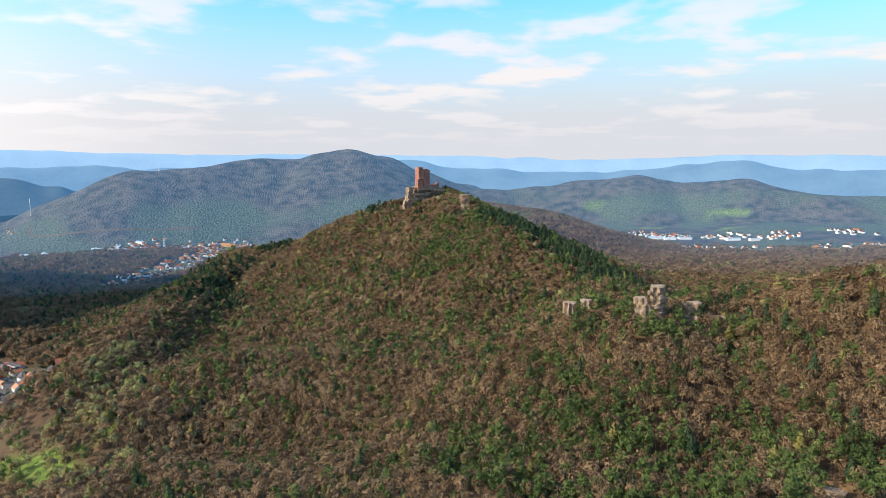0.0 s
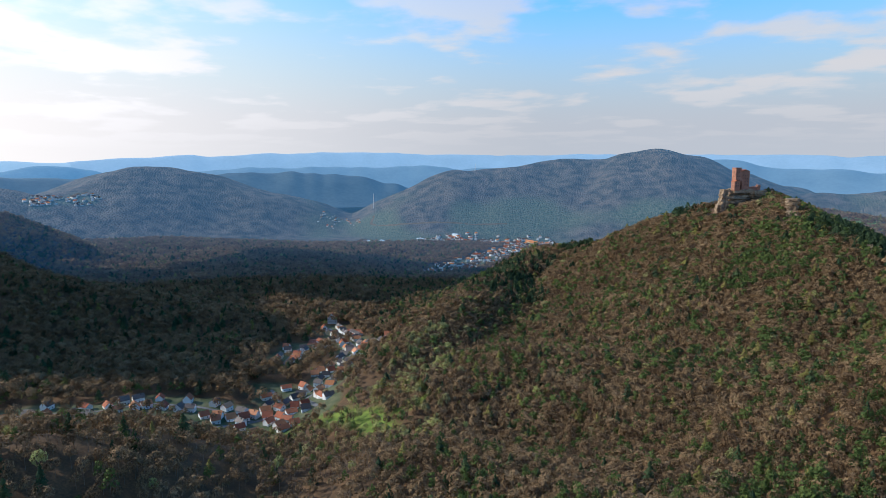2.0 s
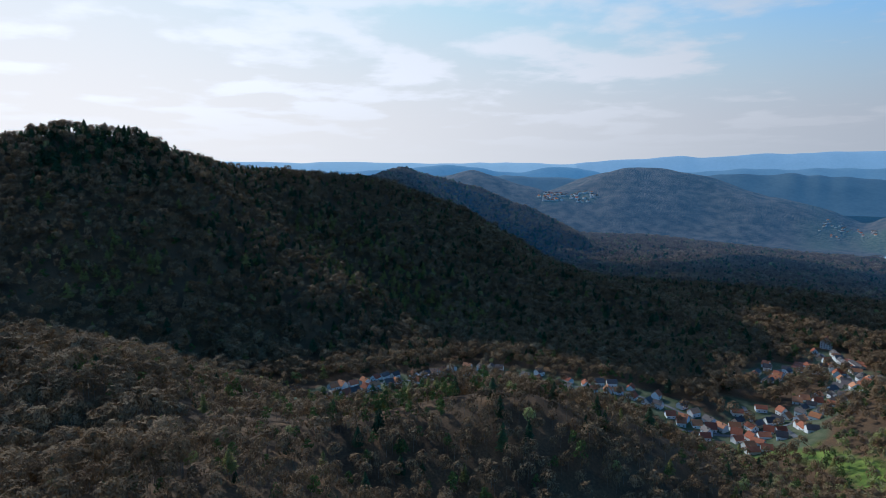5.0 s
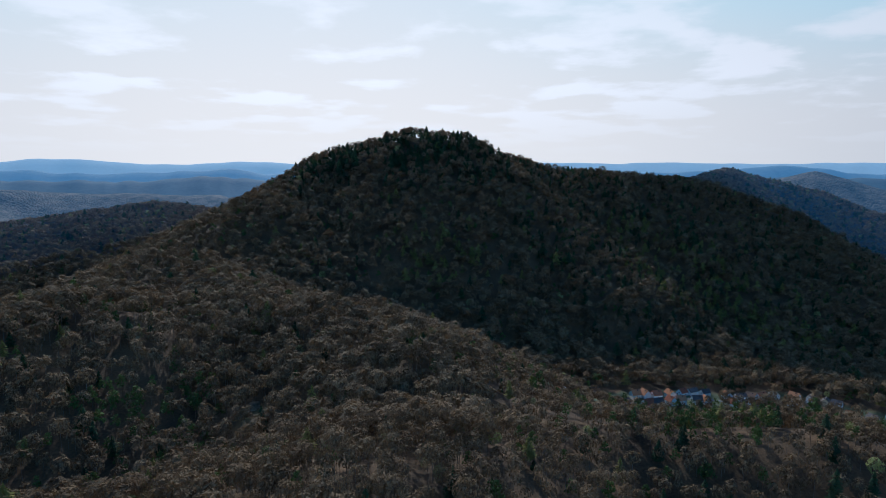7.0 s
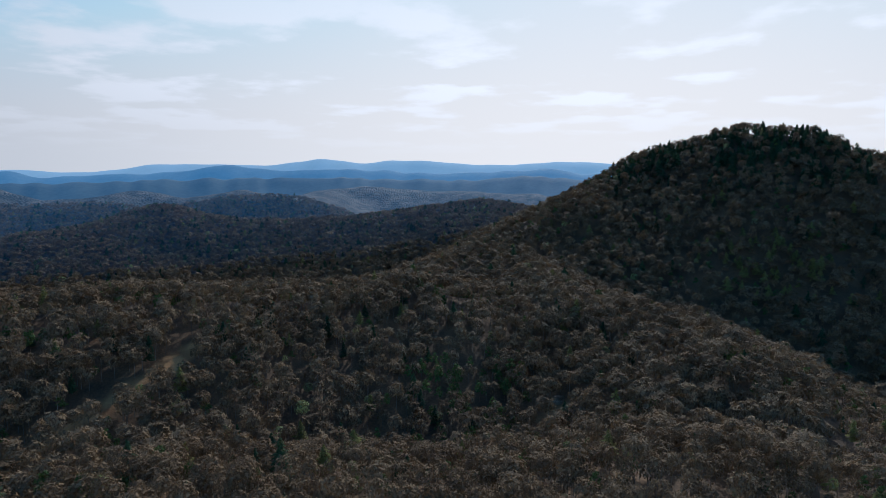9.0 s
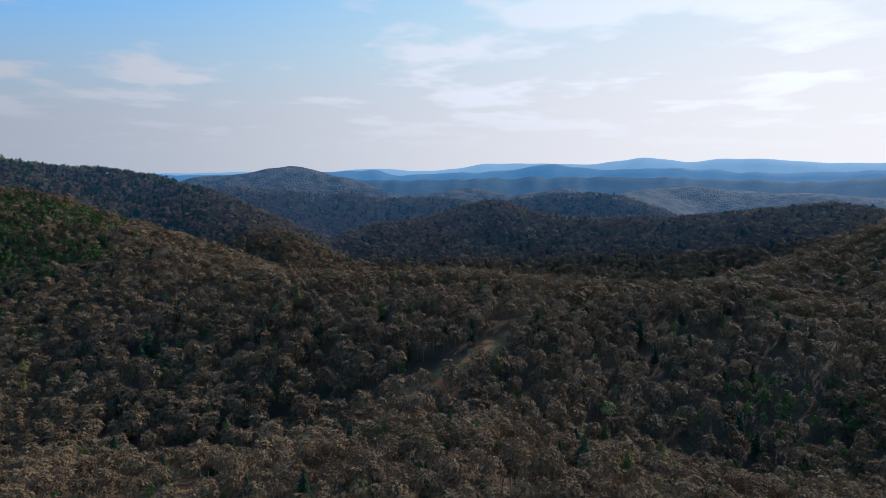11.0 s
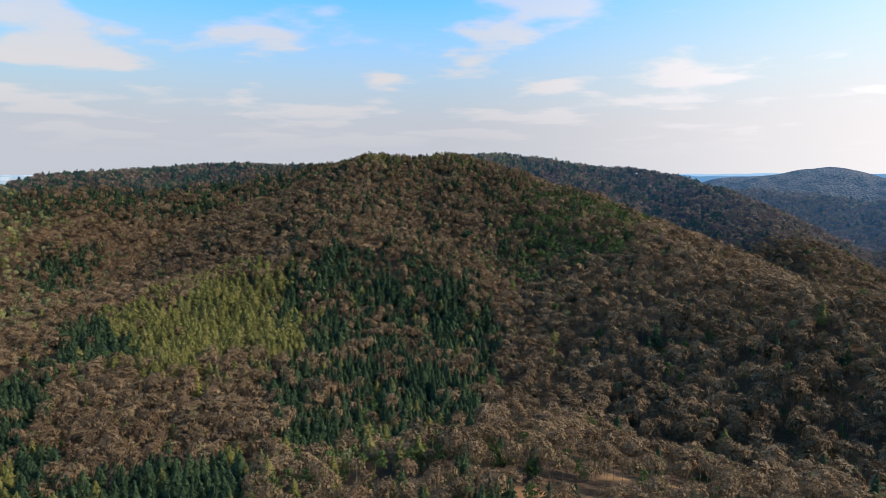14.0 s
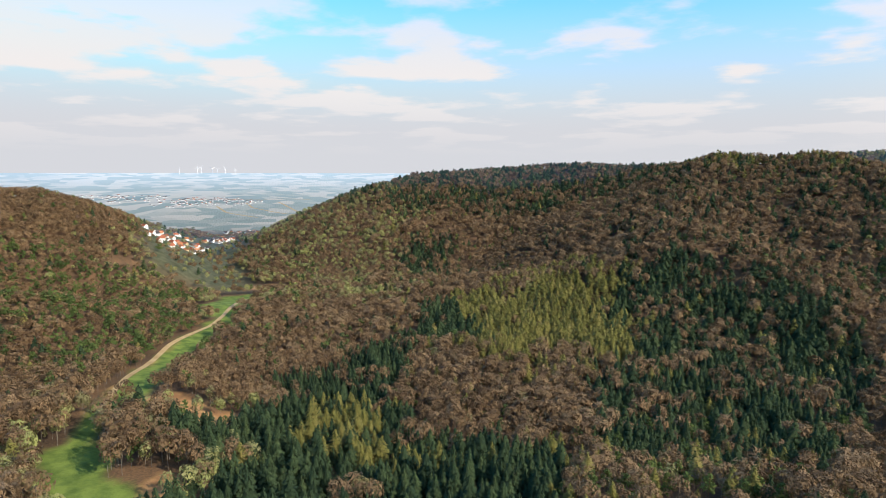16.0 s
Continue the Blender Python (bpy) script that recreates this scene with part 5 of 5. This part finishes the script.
def build_houses():
    rng = np.random.default_rng(21)
    near_kinds, far_kinds = [], []
    for i in range(12):
        w, d = rng.uniform(8, 11), rng.uniform(10, 14)
        wall = "cream" if i % 6 == 5 else "plaster"
        roof = ("dark_tiles", "red_tiles", "dark_tiles", "orange_tiles", "red_tiles", "dark_tiles")[i % 6]
        near_kinds.append(house_kind(w, d, rng.uniform(4.2, 6.5), w * rng.uniform(0.36, 0.5), wall, roof, True))
        if i < 8:
            far_kinds.append(house_kind(w, d, rng.uniform(5, 7.5), w * 0.42, wall, ("dark_tiles", "red_tiles", "orange_tiles", "red_tiles")[i % 4], False))
    placed = []

    def put(kinds, x, y, turn, gap=11.5, wide=1.0):
        if any((x - px) ** 2 + (y - py) ** 2 < gap ** 2 for px, py in placed):
            return
        placed.append((x, y))
        z = min(spot(x + dx, y + dy) for dx in (-4, 4) for dy in (-4, 4))
        copy_thing(kinds[int(rng.integers(len(kinds)))], pose(x, y, z, 0, 0, turn))

    for line in STREETS:
        pts = [at(*n) for n in line]
        for p, q in zip(pts[:-1], pts[1:]):
            e = q - p
            along = math.degrees(math.atan2(e.y, e.x))
            n = max(1, int(e.length / 15))
            for i in range(n):
                for side in (-1, 1):
                    if rng.random() < 0.82:
                        o = Vector((-e.y, e.x, 0)).normalized() * side * rng.uniform(11, 16)
                        c = p + e * ((i + 0.5) / n) + o + Vector((rng.normal(0, 2), rng.normal(0, 2), 0))
                        put(near_kinds, c.x, c.y, along + rng.choice([0, 90]) + rng.normal(0, 10))
    for b, d, r, n in ((42.8, 745, 46, 44), (40, 770, 34, 24), (45.5, 755, 30, 14), (36.8, 900, 30, 14), (38.2, 830, 30, 16), (47.5, 775, 24, 10), (33.6, 965, 24, 10)):
        c = at(b, d)
        for i in range(n):
            a, q = rng.uniform(0, 2 * math.pi), r * math.sqrt(rng.random())
            put(near_kinds, c.x + q * math.cos(a), c.y + q * math.sin(a), rng.uniform(0, 180), 14)
    for b, d, r in TOWNS:
        c = at(b, d)
        if d > 1900:
            far_houses(c, r if d < 3000 else r * 2.2, 28 if d < 3000 else 44, rng, 1.0 if d < 3000 else 0.6)
            continue
        for i in range(13):
            a, q = rng.uniform(0, 2 * math.pi), r * math.sqrt(rng.random())
            put(far_kinds, c.x + q * math.cos(a), c.y + q * math.sin(a), rng.choice([20, 110]) + rng.normal(0, 15), 16)
    me = mesh_from("distant_houses", np.concatenate(FAR_TOWN["co"]), FAR_TOWN["faces"], [M["plaster"], M["red_tiles"], M["orange_tiles"], M["dark_tiles"]], FAR_TOWN["slot"])
    tagged(new("distant_houses", me), "pale distant town houses with red and grey roofs", "houses", kind="stuff")
    for k in near_kinds + far_kinds:
        for o in (*k.children, k):
            bpy.data.objects.remove(o)


build_houses()


def large_building(bearing, far, w, d, h, rise, wall, roof, turn, label, name="hall_building"):
    p = at(bearing, far)
    root = new(name)
    root.matrix_basis = pose(p.x, p.y, spot(p.x, p.y), 0, 0, turn)
    part("wall", gable_walls("wall", w, d, h, rise, M[wall]), root)
    part("roof", gable_roof("roof", w, d, rise, 0.7, 0.4, M[roof]), root).matrix_basis = pose(0, 0, h + 0.14)
    pane = box_mesh("window", 1.4, 0.2, 1.6, M["glass"], 0)
    for r in range(max(1, int(h / 3.4))):
        for c in range(4):
            part("window", pane, root).matrix_basis = pose(-w / 2 + w * (c + 0.6) / 4.2, -d / 2, 1.2 + 3.2 * r)
    tagged(root, label, "building")


large_building(36.9, 1235, 17, 15, 13, 8, "plaster", "red_tiles", 30, "tall white villa with a steep red roof above the village", "villa")
large_building(34.8, 1130, 9, 34, 5, 2, "plaster", "dark_tiles", 60, "long low white building with a dark roof")
large_building(32.3, 2500, 26, 40, 9, 5, "plaster", "blue_roof", 40, "large hall with a pale blue sheet roof")
for b, d, w in ((-18.4, 2700, 60), (-19.7, 2690, 44), (-20.9, 2720, 50), (-24.6, 2710, 50), (-26.2, 2690, 36)):
    large_building(b, d, w * 0.6, w, 9, 1.2, "plaster", "blue_roof", 85, "flat white industrial hall in the wide valley")
for b, d in ((28.8, 2560), (27.4, 2575), (25.6, 2640), (33.6, 2540)):
    large_building(b, d, 16, 34, 8, 2, "plaster", "blue_roof", 75, "long pale workshop at the edge of town")
for b, d in ((19.0, 2560), (18.6, 2520)):
    large_building(b, d, 14, 30, 12, 6, "cream", "orange_tiles", 80, "large old building with an orange roof in town")


# ---------------------------------------------------------------- roads, courts, far turbines
def strip(name, width, mat, label, nodes, lift=0.35):
    """A road laid over the ground along (bearing, distance) nodes."""
    pts = [at(*n) for n in nodes]
    line = []
    for p, q in zip(pts[:-1], pts[1:]):
        n = max(2, int((q - p).length / 6))
        line += [p + (q - p) * (i / n) for i in range(n)]
    line.append(pts[-1])
    for _ in range(6):
        line = [line[0]] + [(a + b * 2 + c) / 4 for a, b, c in zip(line[:-2], line[1:-1], line[2:])] + [line[-1]]
    x, y = np.array([p.x for p in line]), np.array([p.y for p in line])
    tx, ty = np.gradient(x), np.gradient(y)
    s = np.hypot(tx, ty)
    cols = []
    for k in (-0.5, -0.17, 0.17, 0.5):
        cx, cy = x - ty / s * width * k, y + tx / s * width * k
        cols.append(np.stack([cx, cy, land(cx, cy) + lift], -1))
    co = np.stack(cols, 1)
    n = len(x)
    i, j = np.meshgrid(np.arange(n - 1), np.arange(3), indexing="ij")
    faces = np.stack([i * 4 + j, (i + 1) * 4 + j, (i + 1) * 4 + j + 1, i * 4 + j + 1], -1).reshape(-1, 4)
    tagged(new(name, mesh_from(name, co.reshape(-1, 3), faces, [M[mat]], smooth=True)), label, "road", kind="structure")


for s in STREETS:
    strip("road", 5.0, "asphalt", "grey asphalt village street between houses", s)
strip("road", 5.5, "dirt", "pale dirt track along the green valley", [(255.5, 560), (253.4, 640), (250, 770), (246.3, 890), (244.5, 1000), (243.6, 1080)])
strip("road", 12, "asphalt", "pale main road in the valley", [(33, 3000), (33.3, 2900), (31.2, 2800), (27.3, 2750), (21, 2750)], 1.0)
strip("road", 6, "asphalt", "straight pale street at the edge of town", [(28.6, 2180), (27.8, 2300), (27, 2450)], 1.0)
for nodes in ([(245.8, 3000), (245.1, 2850), (242.5, 2700)], [(243.4, 3100), (242.9, 2950), (239, 2750)], [(240.7, 3150), (239, 2850)], [(248, 3300), (243, 3250), (238, 3300)]):
    strip("road", 9, "dirt", "pale track between vineyard fields", nodes, 1.0)


def court(bearing, far, w, d, turn):
    p = at(bearing, far)
    root = new("tennis_court")
    root.matrix_basis = pose(p.x, p.y, max(spot(p.x + a, p.y + b) for a in (-w / 2, w / 2) for b in (-d / 2, d / 2)) + 0.1, 0, 0, turn)
    part("surface", box_mesh("surface", w, d, 0.3, M["clay"], 0.02), root)
    line = box_mesh("line", w * 0.9, 0.3, 0.02, M["white_metal"], 0)
    for k in (-0.42, 0, 0.42):
        part("line", line, root).matrix_basis = pose(0, d * k, 0.3)
    tagged(root, "red clay tennis court beside the village", "tennis court")


court(38.2, 1085, 34, 36, 30)
court(34.9, 1155, 32, 34, 30)


def shed():
    p = at(30.9, 640)
    root = new("garden_shed")
    root.matrix_basis = pose(p.x, p.y, spot(p.x, p.y), 0, 0, 20)
    part("wall", gable_walls("wall", 5, 8, 2.4, 1.4, M["timber"]), root)
    part("roof", gable_roof("roof", 5, 8, 1.4, 0.4, 0.2, M["dark_tiles"]), root).matrix_basis = pose(0, 0, 2.5)
    tagged(root, "small grey timber shed on a meadow", "shed")


shed()


def cone_mesh(name, r0, r1, h, mat, sides=10):
    bm = bmesh.new()
    bmesh.ops.create_cone(bm, cap_ends=True, segments=sides, radius1=r0, radius2=r1, depth=h)
    for v in bm.verts:
        v.co.z += h / 2
    return from_bm(name, bm, mat)


def turbine(bearing, far, tall, spin):
    p = at(bearing, far)
    root = new("wind_turbine")
    root.matrix_basis = pose(p.x, p.y, spot(p.x, p.y) - 1, 0, 0, bearing)
    part("tower", cone_mesh("tower", 2.0, 1.1, tall, M["white_metal"]), root)
    part("nacelle", box_mesh("nacelle", 3, 7, 3, M["white_metal"], 0.4), root).matrix_basis = pose(0, 0, tall)
    hub = part("hub", cone_mesh("hub", 1.6, 0.6, 2.4, M["white_metal"]), root)
    hub.matrix_basis = pose(0, -3.4, tall + 1.5, 90)
    blade = cone_mesh("blade", 1.3, 0.3, tall * 0.55, M["white_metal"], 6)
    for k in range(3):
        part("blade", blade, root).matrix_basis = pose(0, -4.6, tall + 1.5, 0, spin + 120 * k, 0)
    tagged(root, "white three-bladed wind turbine on the hazy plain", "wind turbine", "wind turbines on the plain")


for i, (b, h) in enumerate(((248.6, 34), (247.2, 44), (246.9, 42), (246.0, 40), (245.6, 34), (245.0, 38), (244.2, 32))):
    turbine(b, 4850 + (i % 3) * 30, h, 17 * i)


def mast(bearing, far, tall, label):
    p = at(bearing, far)
    root = new("radio_mast")
    root.matrix_basis = pose(p.x, p.y, spot(p.x, p.y) - 1)
    part("pole", cone_mesh("pole", 1.6, 0.8, tall, M["white_metal"], 8), root)
    part("foot", box_mesh("foot", 5, 5, 3, M["plaster"]), root)
    tagged(root, label, "mast")


mast(33.0, 3150, 72, "slender pale chimney mast by the valley road")
mast(23.9, 3330, 36, "thin radio mast on a wooded hill")


# ---------------------------------------------------------------- clouds overhead
M["cloud"] = material("white_cloud", [(0.78, 0.78, 0.78), (0.88, 0.88, 0.88)], 0.004, 0.03, rough=1.0, spec=0.0)


def cloud(bearing, far, wide, deep, turn, seed, base=1400.0):
    """A flat-based fair-weather cloud that stands between the sun and the land at that bearing and distance."""
    rng = np.random.default_rng(seed)
    p = at(bearing, far)
    p = p + sun_way * ((base - spot(p.x, p.y)) / sun_way.z)
    bm = bmesh.new()
    for i in range(26):
        a, q = i * 2.4, math.sqrt((i + 0.5) / 26)
        size = 0.3 * (1.15 - 0.5 * q) * rng.uniform(0.8, 1.25)
        made = bmesh.ops.create_icosphere(bm, subdivisions=2, radius=1)["verts"]
        mid = Vector((math.cos(a) * q * 0.8, math.sin(a) * q * 0.8, 0))
        for v in made:
            lump = 1 + 0.22 * noise.noise(v.co * 2.3 + Vector((i, seed, 0)))
            v.co = v.co * size * lump + mid
            v.co = Vector((v.co.x * wide, v.co.y * deep, max(v.co.z, -0.08) * 260))
    root = new("cloud", from_bm("cloud", bm, M["cloud"]))
    for poly in root.data.polygons:
        poly.use_smooth = True
    root.matrix_basis = pose(p.x, p.y, base, 0, 0, turn)
    tagged(root, "white flat-based fair-weather cloud drifting over the hills", "cloud", "drifting clouds")


cloud(60, 1480, 600, 380, 150, 1)
cloud(34, 1780, 440, 440, 20, 2)
